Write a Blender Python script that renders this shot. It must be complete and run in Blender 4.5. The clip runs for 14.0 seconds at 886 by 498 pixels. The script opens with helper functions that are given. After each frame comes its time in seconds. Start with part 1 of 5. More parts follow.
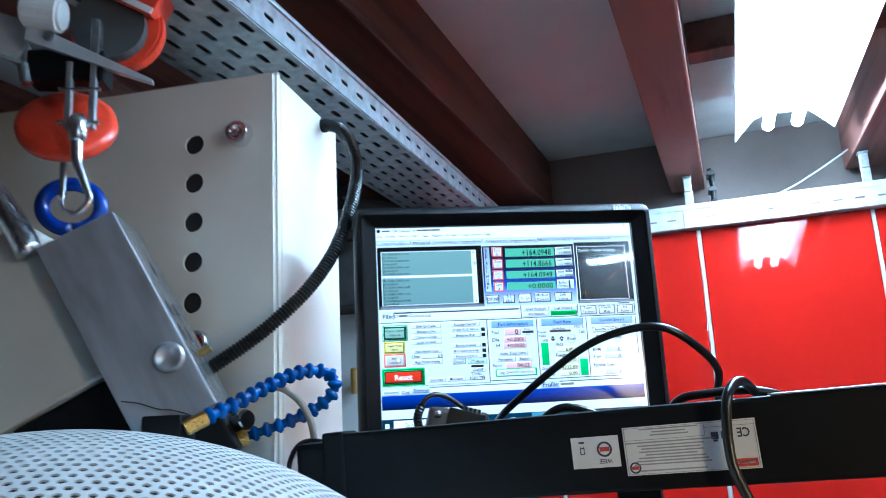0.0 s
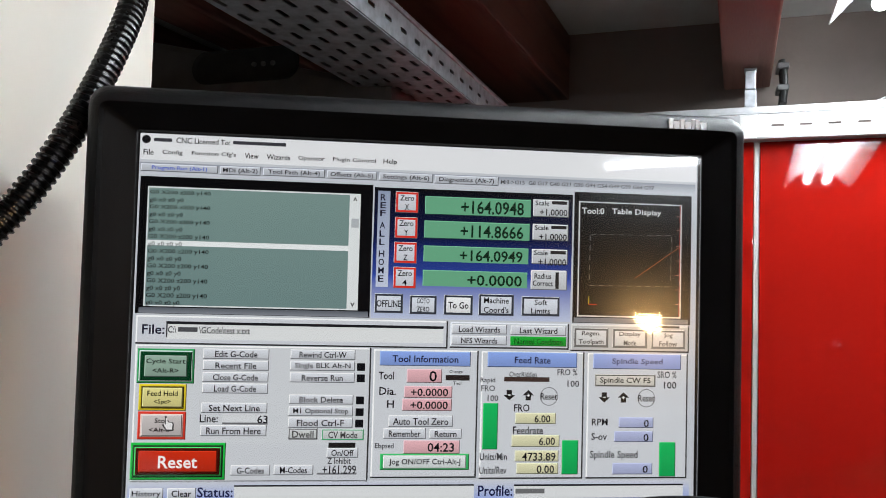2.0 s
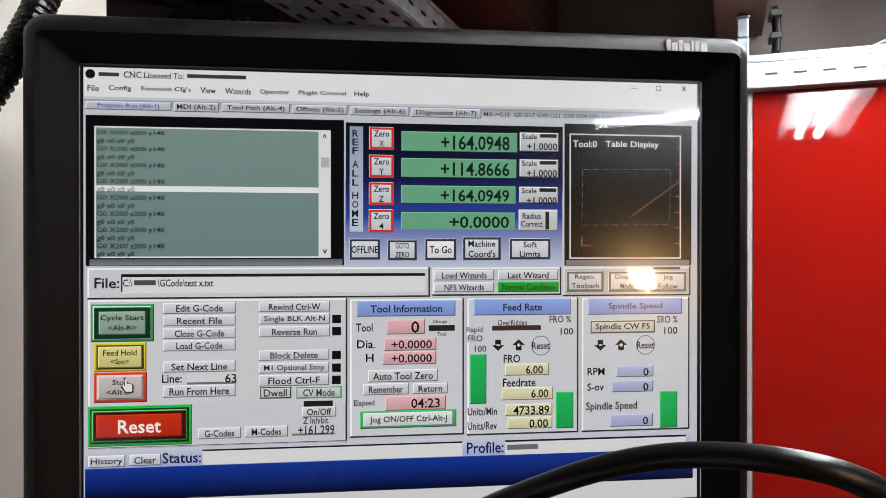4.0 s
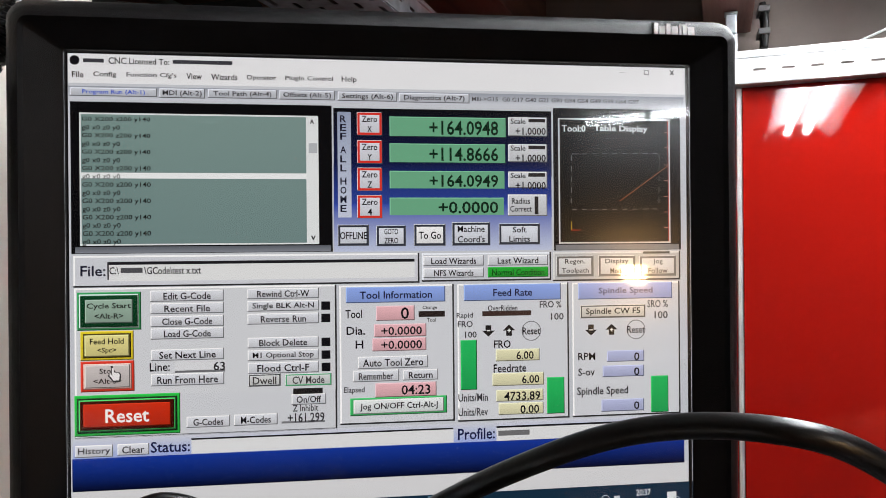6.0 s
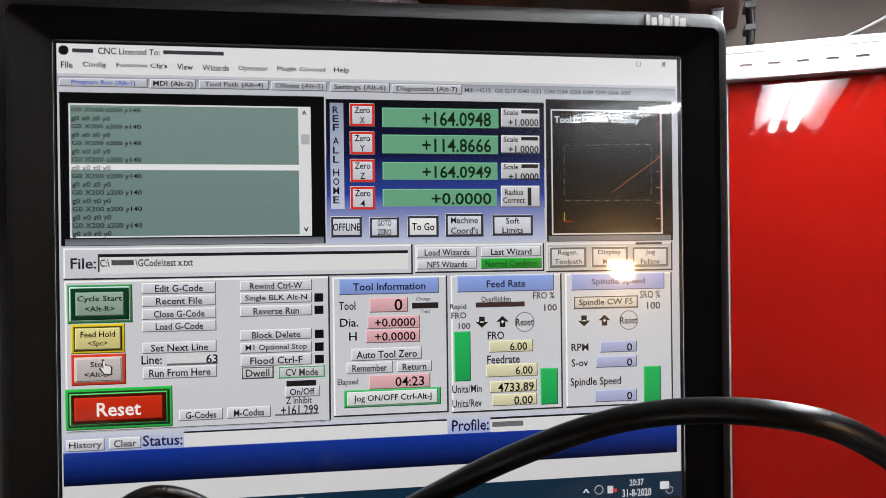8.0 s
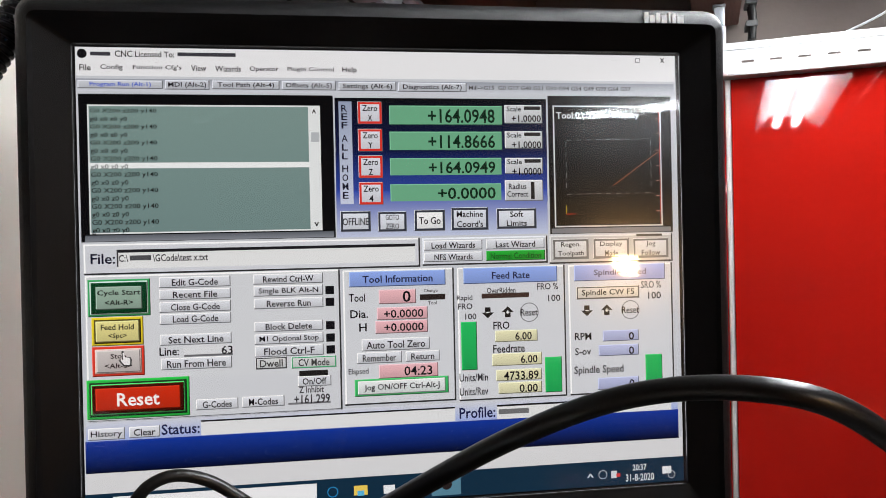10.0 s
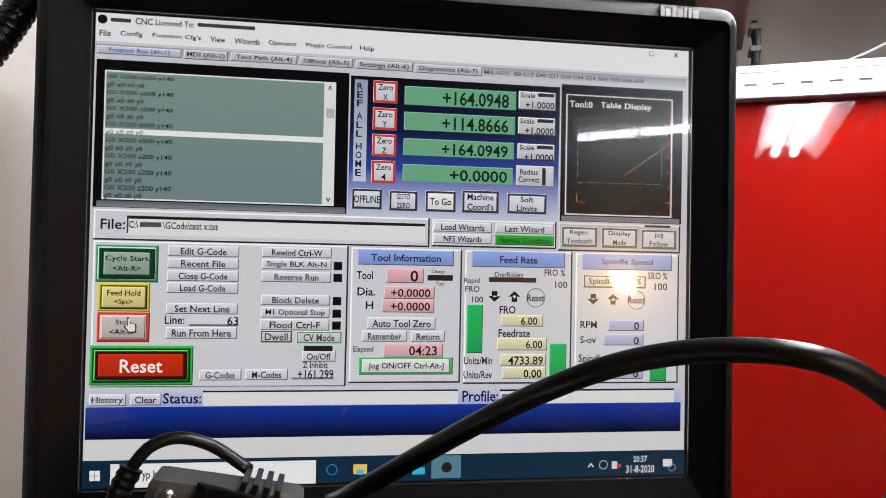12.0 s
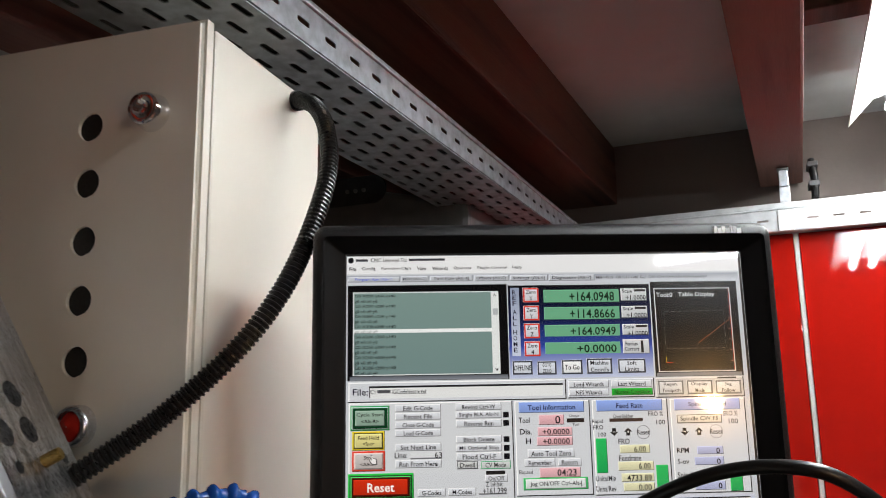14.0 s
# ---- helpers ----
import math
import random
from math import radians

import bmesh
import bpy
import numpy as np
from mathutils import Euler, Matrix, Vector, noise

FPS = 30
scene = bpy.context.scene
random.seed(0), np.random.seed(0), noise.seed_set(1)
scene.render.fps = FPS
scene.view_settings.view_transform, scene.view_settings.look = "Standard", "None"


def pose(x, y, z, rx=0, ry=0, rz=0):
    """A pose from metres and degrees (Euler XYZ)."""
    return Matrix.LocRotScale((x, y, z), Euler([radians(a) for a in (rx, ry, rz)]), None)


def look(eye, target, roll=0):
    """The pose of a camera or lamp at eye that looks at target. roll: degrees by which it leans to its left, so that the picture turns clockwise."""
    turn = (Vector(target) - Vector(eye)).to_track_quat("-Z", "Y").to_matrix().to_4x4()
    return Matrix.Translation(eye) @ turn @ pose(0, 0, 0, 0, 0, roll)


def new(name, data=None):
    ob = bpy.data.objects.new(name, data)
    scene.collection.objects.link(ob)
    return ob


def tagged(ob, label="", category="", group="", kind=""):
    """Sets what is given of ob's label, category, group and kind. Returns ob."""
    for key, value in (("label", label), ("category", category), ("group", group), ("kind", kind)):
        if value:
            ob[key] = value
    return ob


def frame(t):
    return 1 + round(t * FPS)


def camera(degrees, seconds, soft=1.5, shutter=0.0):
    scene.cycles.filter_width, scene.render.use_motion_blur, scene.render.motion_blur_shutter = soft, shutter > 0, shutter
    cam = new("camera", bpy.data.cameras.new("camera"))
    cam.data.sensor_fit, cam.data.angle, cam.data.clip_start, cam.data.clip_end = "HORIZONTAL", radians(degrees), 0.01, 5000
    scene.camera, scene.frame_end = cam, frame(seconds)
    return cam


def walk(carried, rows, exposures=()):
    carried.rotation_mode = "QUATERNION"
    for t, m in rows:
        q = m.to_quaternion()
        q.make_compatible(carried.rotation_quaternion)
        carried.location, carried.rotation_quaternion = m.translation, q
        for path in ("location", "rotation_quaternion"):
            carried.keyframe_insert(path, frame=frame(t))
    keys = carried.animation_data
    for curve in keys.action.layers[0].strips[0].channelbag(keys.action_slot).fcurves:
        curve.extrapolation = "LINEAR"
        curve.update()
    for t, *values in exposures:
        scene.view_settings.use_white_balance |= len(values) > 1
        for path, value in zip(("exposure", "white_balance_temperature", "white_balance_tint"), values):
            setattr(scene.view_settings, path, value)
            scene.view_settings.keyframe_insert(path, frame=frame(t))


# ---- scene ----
cam = camera(61.0, 14.0, 0.55, 0.25)
PATH = [
    (0, (0.0, -0.032, 1.509), (0.258, 1.91, 1.91), -3.0),
    (0.5, (0.044, 0.121, 1.555), (0.328, 2.082, 1.823), -0.7),
    (1, (0.095, 0.262, 1.617), (0.317, 2.238, 1.833), 0.4),
    (1.5, (0.128, 0.359, 1.633), (0.401, 2.336, 1.757), 1.0),
    (2, (0.15, 0.407, 1.637), (0.372, 2.393, 1.716), 1.5),
    (2.5, (0.15, 0.43, 1.633), (0.345, 2.421, 1.664), 1.6),
    (3, (0.154, 0.439, 1.629), (0.367, 2.428, 1.632), 1.0),
    (5.5, (0.161, 0.44, 1.618), (0.42, 2.423, 1.61), -0.4),
    (6, (0.161, 0.441, 1.616), (0.428, 2.423, 1.616), -0.5),
    (6.5, (0.161, 0.443, 1.617), (0.442, 2.423, 1.603), -0.3),
    (7, (0.164, 0.441, 1.615), (0.435, 2.422, 1.632), -0.8),
    (7.5, (0.158, 0.441, 1.614), (0.423, 2.423, 1.611), -1.1),
    (8, (0.158, 0.442, 1.613), (0.459, 2.42, 1.606), -0.7),
    (10.5, (0.153, 0.429, 1.607), (0.439, 2.408, 1.599), -1.3),
    (11, (0.143, 0.434, 1.594), (0.393, 2.418, 1.604), -0.2),
    (11.5, (0.139, 0.437, 1.591), (0.392, 2.421, 1.598), 0.7),
    (12, (0.148, 0.431, 1.59), (0.45, 2.408, 1.635), 1.1),
    (12.5, (0.151, 0.416, 1.594), (0.445, 2.393, 1.667), 0.8),
    (13, (0.147, 0.39, 1.598), (0.406, 2.37, 1.715), 0.3),
    (13.5, (0.116, 0.318, 1.615), (0.227, 2.299, 1.862), -0.6),
    (14, (0.08, 0.244, 1.611), (0.179, 2.209, 1.968), -1.0),
]
EXPOSURES = [(0.0, 0.98, 4500, -6), (0.4, 0.8, 4700, -4), (0.8, 0.52, 5200, 0), (1.2, 0.28, 5900, 5), (1.8, 0.04, 6350, 8), (3.0, -0.06, 6550, 9), (5.5, 0.0, 6600, 11), (8.2, 0.0, 6600, 11), (10.5, 0.08, 6600, 11), (11.5, 0.02, 6600, 11), (13.0, 0.0, 6600, 11), (14.0, 0.12, 6700, 9)]
walk(cam, [(t, look(eye, target, roll)) for t, eye, target, roll in PATH], EXPOSURES)

# ---- light ----
world = bpy.data.worlds.new("world")
scene.world = world
world.use_nodes = True
world.node_tree.nodes["Background"].inputs[0].default_value = (0.9, 0.95, 1.0, 1)
world.node_tree.nodes["Background"].inputs[1].default_value = 0.02

# ---- the room's own axes: u to the right, v towards the cupboards ----
ROOM = Matrix.Rotation(radians(-25.5), 4, "Z")
BACK, FRONT, LEFT, RIGHT, CEIL = 2.245, -2.6, -1.7, 2.3, 2.24


def R(u, v, z):
    return ROOM @ Vector((u, v, z))


# ---- materials ----
def lin(c):
    return tuple((v / 255 / 12.92 if v / 255 <= 0.04045 else ((v / 255 + 0.055) / 1.055) ** 2.4) for v in c) + (1.0,)


def surface(name, color, rough=0.5, metal=0.0, var=0.12, scale=30.0, fine=400.0, bump=0.1, coat=0.0, stretch=(1, 1, 1), rough_var=0.12, dirt=None, dirt_amount=0.3, spec=0.5):
    """Principled surface with a broad and a fine variation of colour, gloss and relief."""
    m = bpy.data.materials.new(name)
    m.use_nodes = True
    n, l = m.node_tree.nodes, m.node_tree.links
    b = n["Principled BSDF"]
    b.inputs["Metallic"].default_value = metal
    b.inputs["Specular IOR Level"].default_value = spec
    b.inputs["Coat Weight"].default_value = coat
    b.inputs["Coat Roughness"].default_value = 0.05
    tc, mp = n.new("ShaderNodeTexCoord"), n.new("ShaderNodeMapping")
    mp.inputs["Scale"].default_value = stretch
    l.new(tc.outputs["Object"], mp.inputs["Vector"])
    big, small = n.new("ShaderNodeTexNoise"), n.new("ShaderNodeTexNoise")
    for t, s, d in ((big, scale, 5), (small, fine, 3)):
        t.inputs["Scale"].default_value, t.inputs["Detail"].default_value = s, d
        l.new(mp.outputs["Vector"], t.inputs["Vector"])
    mix = n.new("ShaderNodeMix")
    mix.data_type = "RGBA"
    dark = tuple(c * (1 - var * 1.6) for c in color) if dirt is None else dirt
    light = tuple(min(1, c * (1 + var)) for c in color)
    mix.inputs[6].default_value, mix.inputs[7].default_value = (*dark, 1), (*light, 1)
    ramp = n.new("ShaderNodeValToRGB")
    ramp.color_ramp.elements[0].position, ramp.color_ramp.elements[1].position = (0.3, 0.62) if dirt is None else (0.5 - dirt_amount, 0.5)
    l.new(big.outputs["Fac"], ramp.inputs["Fac"])
    l.new(ramp.outputs["Color"], mix.inputs[0])
    l.new(mix.outputs[2], b.inputs["Base Color"])
    rr = n.new("ShaderNodeMapRange")
    rr.inputs["To Min"].default_value, rr.inputs["To Max"].default_value = max(0.02, rough - rough_var), min(1, rough + rough_var)
    l.new(small.outputs["Fac"], rr.inputs["Value"])
    l.new(rr.outputs["Result"], b.inputs["Roughness"])
    if bump:
        bp = n.new("ShaderNodeBump")
        bp.inputs["Strength"].default_value, bp.inputs["Distance"].default_value = bump, 0.001
        l.new(small.outputs["Fac"], bp.inputs["Height"])
        l.new(bp.outputs["Normal"], b.inputs["Normal"])
    return m


def glow(name, color, strength, second=None):
    """A surface that gives off light; with a second colour it fades from top to bottom."""
    m = bpy.data.materials.new(name)
    m.use_nodes = True
    n, l = m.node_tree.nodes, m.node_tree.links
    n.remove(n["Principled BSDF"])
    e = n.new("ShaderNodeEmission")
    e.inputs[0].default_value, e.inputs[1].default_value = color, strength
    if second:
        tc, sep, mix = n.new("ShaderNodeTexCoord"), n.new("ShaderNodeSeparateXYZ"), n.new("ShaderNodeMix")
        mix.data_type = "RGBA"
        mix.inputs[6].default_value, mix.inputs[7].default_value = second, color
        l.new(tc.outputs["Generated"], sep.inputs[0])
        l.new(sep.outputs[2], mix.inputs[0])
        l.new(mix.outputs[2], e.inputs[0])
    l.new(e.outputs[0], n["Material Output"].inputs[0])
    return m


def wood(name, a, b, axis_scale):
    m = surface(name, a, 0.62, 0, 0.3, 3.0, 60.0, 0.35, stretch=axis_scale, dirt=b, dirt_amount=0.2)
    return m


plaster = surface("ceiling_plaster", (0.66, 0.68, 0.66), 0.9, 0, 0.1, 2.5, 120, 0.4, dirt=(0.54, 0.55, 0.53), dirt_amount=0.2)
wall_paint = surface("old_wall_paint", (0.24, 0.20, 0.18), 0.9, 0, 0.15, 2.0, 90, 0.5)
pale_wall = surface("pale_wall_paint", (0.62, 0.63, 0.62), 0.7, 0, 0.08, 3.0, 90, 0.2)
concrete = surface("concrete", (0.25, 0.24, 0.23), 0.85, 0, 0.2, 4, 150, 0.4)
beam_wood = wood("stained_beam_wood", (0.21, 0.095, 0.07), (0.125, 0.052, 0.038), (9, 0.5, 9))
dark_wood = wood("dark_beam_wood", (0.13, 0.055, 0.035), (0.07, 0.028, 0.018), (9, 0.5, 9))
red_gloss = surface("red_lacquer", (0.42, 0.010, 0.006), 0.03, 0, 0.05, 2.0, 14, 0.05, rough_var=0.012, spec=0.8)
white_strip = surface("white_edge_strip", (0.72, 0.7, 0.66), 0.4, 0, 0.06, 20)
galvanised = surface("galvanised_steel", (0.53, 0.56, 0.59), 0.36, 0.85, 0.14, 60, 700, 0.06, rough_var=0.12)
zinc_white = surface("bright_zinc_rail", (0.62, 0.63, 0.64), 0.35, 0.45, 0.08, 40, 600, 0.04)
cream = surface("cream_powder_coat", (0.73, 0.69, 0.60), 0.42, 0, 0.03, 6, 1400, 0.12, rough_var=0.06)
# Near black for the shade in the door gap, bores and dome holes.
seam_shade_dark = surface("gasket_and_hole_shade", (0.02, 0.019, 0.017), 0.8, 0, 0.1, 40)
# Near black, stands in for shade inside holes, recess and vents.
inside_shade = surface("interior_shade", (0.012, 0.012, 0.012), 0.7, 0, 0.3, 40)
bezel_black = surface("black_textured_plastic", (0.006, 0.006, 0.007), 0.42, 0, 0.15, 60, 2600, 0.4, rough_var=0.06, spec=0.36)
bezel_inner = surface("black_inner_bezel", (0.004, 0.0035, 0.004), 0.5, 0, 0.1, 60, 2600, 0.2, spec=0.15)
dark_plastic = surface("dark_grey_plastic", (0.075, 0.073, 0.072), 0.5, 0, 0.12, 25, 1500, 0.2)
black_metal = surface("black_painted_metal", (0.003, 0.0035, 0.0045), 0.5, 0, 0.2, 20, 900, 0.1, spec=0.2)
rubber = surface("black_cable_rubber", (0.005, 0.005, 0.005), 0.34, 0, 0.2, 30, 500, 0.15, rough_var=0.08)
conduit_black = surface("black_conduit", (0.004, 0.004, 0.004), 0.30, 0, 0.15, 30, 500, 0.1)
grey_cable = surface("grey_hose", (0.22, 0.2, 0.17), 0.45, 0, 0.1, 40)
blue_plastic = surface("blue_acetal", (0.003, 0.055, 0.27), 0.22, 0, 0.12, 40, 600, 0.06)
blue_paint = surface("blue_glossy_paint", (0.01, 0.035, 0.28), 0.18, 0, 0.2, 50, 500, 0.1)
aluminium = surface("milled_aluminium", (0.56, 0.57, 0.59), 0.28, 1.0, 0.30, 26, 420, 0.22, stretch=(7, 7, 0.5), rough_var=0.14)
alu_face = surface("dull_aluminium", (0.56, 0.57, 0.61), 0.40, 0.75, 0.16, 14, 700, 0.12, stretch=(3, 1, 0.8))
beige_paint = surface("beige_machine_paint", (0.55, 0.53, 0.48), 0.5, 0, 0.05, 8, 900, 0.15)
steel = surface("bright_steel", (0.66, 0.67, 0.69), 0.25, 1.0, 0.15, 60, 800, 0.1)
chrome = surface("chrome", (0.8, 0.8, 0.8), 0.08, 1.0, 0.04, 60, 800, 0.0, rough_var=0.03)
brass = surface("brass", (0.62, 0.43, 0.14), 0.3, 1.0, 0.15, 60, 800, 0.1)
red_paint = surface("orange_red_paint", (0.72, 0.055, 0.02), 0.3, 0, 0.1, 30, 700, 0.06)
yellow_label = surface("yellow_label", (0.75, 0.6, 0.04), 0.4, 0, 0.06, 30)
white_perf = surface("white_powder_coat", (0.60, 0.62, 0.64), 0.4, 0, 0.06, 20, 900, 0.08)
paper = surface("white_label_paper", (0.72, 0.72, 0.7), 0.5, 0, 0.04, 30, 900, 0.02)
ink = surface("dark_print", (0.05, 0.05, 0.06), 0.6, 0, 0.05, 30)
ink_pale = surface("pale_print", (0.33, 0.33, 0.35), 0.6, 0, 0.05, 30)
ink_red = surface("red_print", (0.5, 0.06, 0.04), 0.5, 0, 0.05, 30)
silver_print = surface("silver_print", (0.75, 0.75, 0.75), 0.35, 0.3, 0.05, 60)
white_enamel = surface("white_enamel", (0.82, 0.82, 0.8), 0.35, 0, 0.04, 20)
red_lens = surface("red_lens", (0.45, 0.02, 0.012), 0.15, 0, 0.1, 60, 800, 0.0)
tube_glow = glow("fluorescent_tube", (0.90, 0.95, 1.0, 1), 46.0)
bulb_glow = glow("warm_bulb", (1.0, 0.58, 0.22, 1), 210.0)

glass = bpy.data.materials.new("touch_glass")
glass.use_nodes = True
_n, _l = glass.node_tree.nodes, glass.node_tree.links
_n.remove(_n["Principled BSDF"])
_t, _g, _h, _m, _m2, _f = (_n.new(k) for k in ("ShaderNodeBsdfTransparent", "ShaderNodeBsdfGlossy", "ShaderNodeBsdfGlossy", "ShaderNodeMixShader", "ShaderNodeMixShader", "ShaderNodeFresnel"))
_f.inputs[0].default_value = 1.48
_g.inputs["Roughness"].default_value, _h.inputs["Roughness"].default_value = 0.02, 0.20
_m2.inputs[0].default_value = 0.5
_l.new(_g.outputs[0], _m2.inputs[1])
_l.new(_h.outputs[0], _m2.inputs[2])
_l.new(_f.outputs[0], _m.inputs[0])
_l.new(_t.outputs[0], _m.inputs[1])
_l.new(_m2.outputs[0], _m.inputs[2])
_l.new(_m.outputs[0], _n["Material Output"].inputs[0])


# ---- builders ----
def part(name, bm, material, parent, label="", smooth=False, at=None, more=()):
    """Links a bmesh as one mesh object under a thing or under a part."""
    me = bpy.data.meshes.new(name)
    bm.to_mesh(me)
    bm.free()
    me.materials.append(material)
    for extra in more:
        me.materials.append(extra)
    if smooth:
        for p in me.polygons:
            p.use_smooth = True
    ob = new(name, me)
    ob.parent = parent
    if at is not None:
        ob.matrix_basis = at
    if label:
        tagged(ob, label)
    return ob


def thing(name, m, label, category, group="", kind=""):
    ob = new(name)
    ob.empty_display_size = 0.05
    ob.matrix_basis = m
    return tagged(ob, label, category, group, kind)


def solid(name, bm, material, m, label, category="", kind="", group="", smooth=False, more=()):
    ob = part(name, bm, material, None, label, smooth, m, more)
    return tagged(ob, "", category, group, kind)


def box(x0, x1, y0, y1, z0, z1, bevel=0.0, bm=None, seg=2):
    b = bmesh.new()
    bmesh.ops.create_cube(b, size=1)
    for v in b.verts:
        v.co = Vector(((x0 + x1) / 2 + v.co.x * (x1 - x0), (y0 + y1) / 2 + v.co.y * (y1 - y0), (z0 + z1) / 2 + v.co.z * (z1 - z0)))
    if bevel:
        bmesh.ops.bevel(b, geom=b.edges[:], offset=bevel, segments=seg, affect="EDGES", profile=0.6)
    return merge(bm, b)


def merge(bm, b, m=None):
    """Adds b (moved by m) to bm and returns the sum."""
    if m is not None:
        b.transform(m)
    if bm is None:
        return b
    me = bpy.data.meshes.new("tmp")
    b.to_mesh(me)
    b.free()
    bm.from_mesh(me)
    bpy.data.meshes.remove(me)
    return bm


def rod(p, q, r, seg=20, bm=None, r2=None, bevel=0.0):
    """A round rod from p to q."""
    p, q = Vector(p), Vector(q)
    b = bmesh.new()
    bmesh.ops.create_cone(b, cap_ends=True, segments=seg, radius1=r, radius2=r if r2 is None else r2, depth=(q - p).length)
    if bevel:
        bmesh.ops.bevel(b, geom=[e for e in b.edges if e.calc_face_angle(0) > 0.9], offset=bevel, segments=2, affect="EDGES")
    b.transform(Matrix.Translation((p + q) / 2) @ (q - p).to_track_quat("Z", "Y").to_matrix().to_4x4())
    return merge(bm, b)


def lathe(profile, seg=32, bm=None, m=None):
    """Turns (radius, height) pairs about z."""
    b = bmesh.new()
    rings = [[b.verts.new((r * math.cos(2 * math.pi * k / seg), r * math.sin(2 * math.pi * k / seg), h)) for k in range(seg)] for r, h in profile]
    for a, c in zip(rings, rings[1:]):
        for k in range(seg):
            b.faces.new((a[k], a[(k + 1) % seg], c[(k + 1) % seg], c[k]))
    return merge(bm, b, m)


def smooth_path(points, step):
    """Points along a smooth curve through the given ones, about step apart."""
    P = [Vector(p) for p in points]
    P = [2 * P[0] - P[1], *P, 2 * P[-1] - P[-2]]
    fine = []
    for a, b, c, d in zip(P, P[1:], P[2:], P[3:]):
        for j in range(24):
            t = j / 24
            fine.append(0.5 * (2 * b + (c - a) * t + (2 * a - 5 * b + 4 * c - d) * t * t + (3 * b - a - 3 * c + d) * t ** 3))
    fine.append(P[-2])
    out, left = [fine[0]], step
    for a, b in zip(fine, fine[1:]):
        while (b - a).length > left:
            a = a + (b - a).normalized() * left
            out.append(a)
            left = step
        left -= (b - a).length
    return out


def sweep(points, radius, seg=12, step=0.006, bm=None):
    """A round cable along the points; radius may be a function of the ring's number."""
    path = smooth_path(points, step)
    b = bmesh.new()
    side, rings = Vector((0.31, 0.2, 0.93)).cross(path[1] - path[0]).normalized(), []
    for i, p in enumerate(path):
        t = (path[min(i + 1, len(path) - 1)] - path[max(i - 1, 0)]).normalized()
        side = (side - t * side.dot(t)).normalized()
        up = side.cross(t).normalized()
        r = radius(i) if callable(radius) else radius
        rings.append([b.verts.new(p + r * (math.cos(2 * math.pi * k / seg) * side + math.sin(2 * math.pi * k / seg) * up)) for k in range(seg)])
    for a, c in zip(rings, rings[1:]):
        for k in range(seg):
            b.faces.new((a[k], a[(k + 1) % seg], c[(k + 1) % seg], c[k]))
    b.faces.new(rings[0])
    b.faces.new(rings[-1][::-1])
    bmesh.ops.recalc_face_normals(b, faces=b.faces[:])
    return merge(bm, b)


def slotted(length, width, pitch, rows, slot, half, stagger=True, bm=None, m=None):
    """A sheet in the plane x (width), y (length), pierced by rows of round-ended slots along y."""
    b = bmesh.new()
    wide = width / rows
    for r in range(rows):
        x = -width / 2 + wide * (r + 0.5)
        shift = pitch / 2 if stagger and r % 2 else 0.0
        n = int(length / pitch) + 1
        for k in range(-1, n):
            y0, y1 = max(0, k * pitch + shift), min(length, (k + 1) * pitch + shift)
            if y1 - y0 < 1e-4:
                continue
            if y1 - y0 < pitch - 1e-4:
                b.faces.new([b.verts.new((x + sx * wide / 2, y, 0)) for sx, y in ((-1, y0), (1, y0), (1, y1), (-1, y1))])
                continue
            c, e = (y0 + y1) / 2, slot / 2 - half
            out = [b.verts.new((x + sx * wide / 2, y, 0)) for sx, y in ((-1, y0), (1, y0), (1, y1), (-1, y1), (1, c), (-1, c))]
            i = [b.verts.new((x + dx, c + dy, 0)) for dx, dy in ((-half * 0.6, -e - half * 0.8), (half * 0.6, -e - half * 0.8), (half, -e), (half, e), (half * 0.6, e + half * 0.8), (-half * 0.6, e + half * 0.8), (-half, e), (-half, -e))]
            for f in ((out[0], out[1], i[1], i[0]), (out[1], i[2], i[1]), (out[1], out[4], i[2]), (out[4], i[3], i[2]), (out[4], out[2], i[3]), (out[2], i[4], i[3]), (out[2], out[3], i[5], i[4]), (out[3], i[6], i[5]), (out[3], out[5], i[6]), (out[5], i[7], i[6]), (out[5], out[0], i[7]), (out[0], i[0], i[7])):
                b.faces.new(f)
    bmesh.ops.remove_doubles(b, verts=b.verts[:], dist=1e-5)
    return merge(bm, b, m)


def thicken(ob, t):
    md = ob.modifiers.new("thickness", "SOLIDIFY")
    md.thickness, md.offset = t, 0
    return ob


def letters(s, width, height, depth=0.0):
    """The outline of a text as a flat mesh of that width and height, lower left corner at the origin, in the plane x, z."""
    cu = bpy.data.curves.new("letters", "FONT")
    cu.body, cu.size, cu.resolution_u, cu.offset = s, 1.0, 2, 0.016
    ob = new("letters", cu)
    me = bpy.data.meshes.new_from_object(ob.evaluated_get(bpy.context.evaluated_depsgraph_get()))
    bpy.data.objects.remove(ob)
    b = bmesh.new()
    b.from_mesh(me)
    bpy.data.meshes.remove(me)
    bpy.data.curves.remove(cu)
    xs, ys = [v.co.x for v in b.verts], [v.co.y for v in b.verts]
    x0, x1 = min(xs), max(xs)
    tall = any(c.isupper() or c.isdigit() or c in "bdfhkltC:<(" for c in s)
    low = any(c in "gjpqy(<" for c in s)
    y0, y1 = (-0.16 if low else 0.0), (0.73 if tall else 0.55)
    if s in "-^vx":
        y0, y1 = min(ys), max(ys) + 1e-4
    for v in b.verts:
        v.co = Vector(((v.co.x - x0) / (x1 - x0) * width, 0, (v.co.y - y0) / (y1 - y0) * height))
    return b


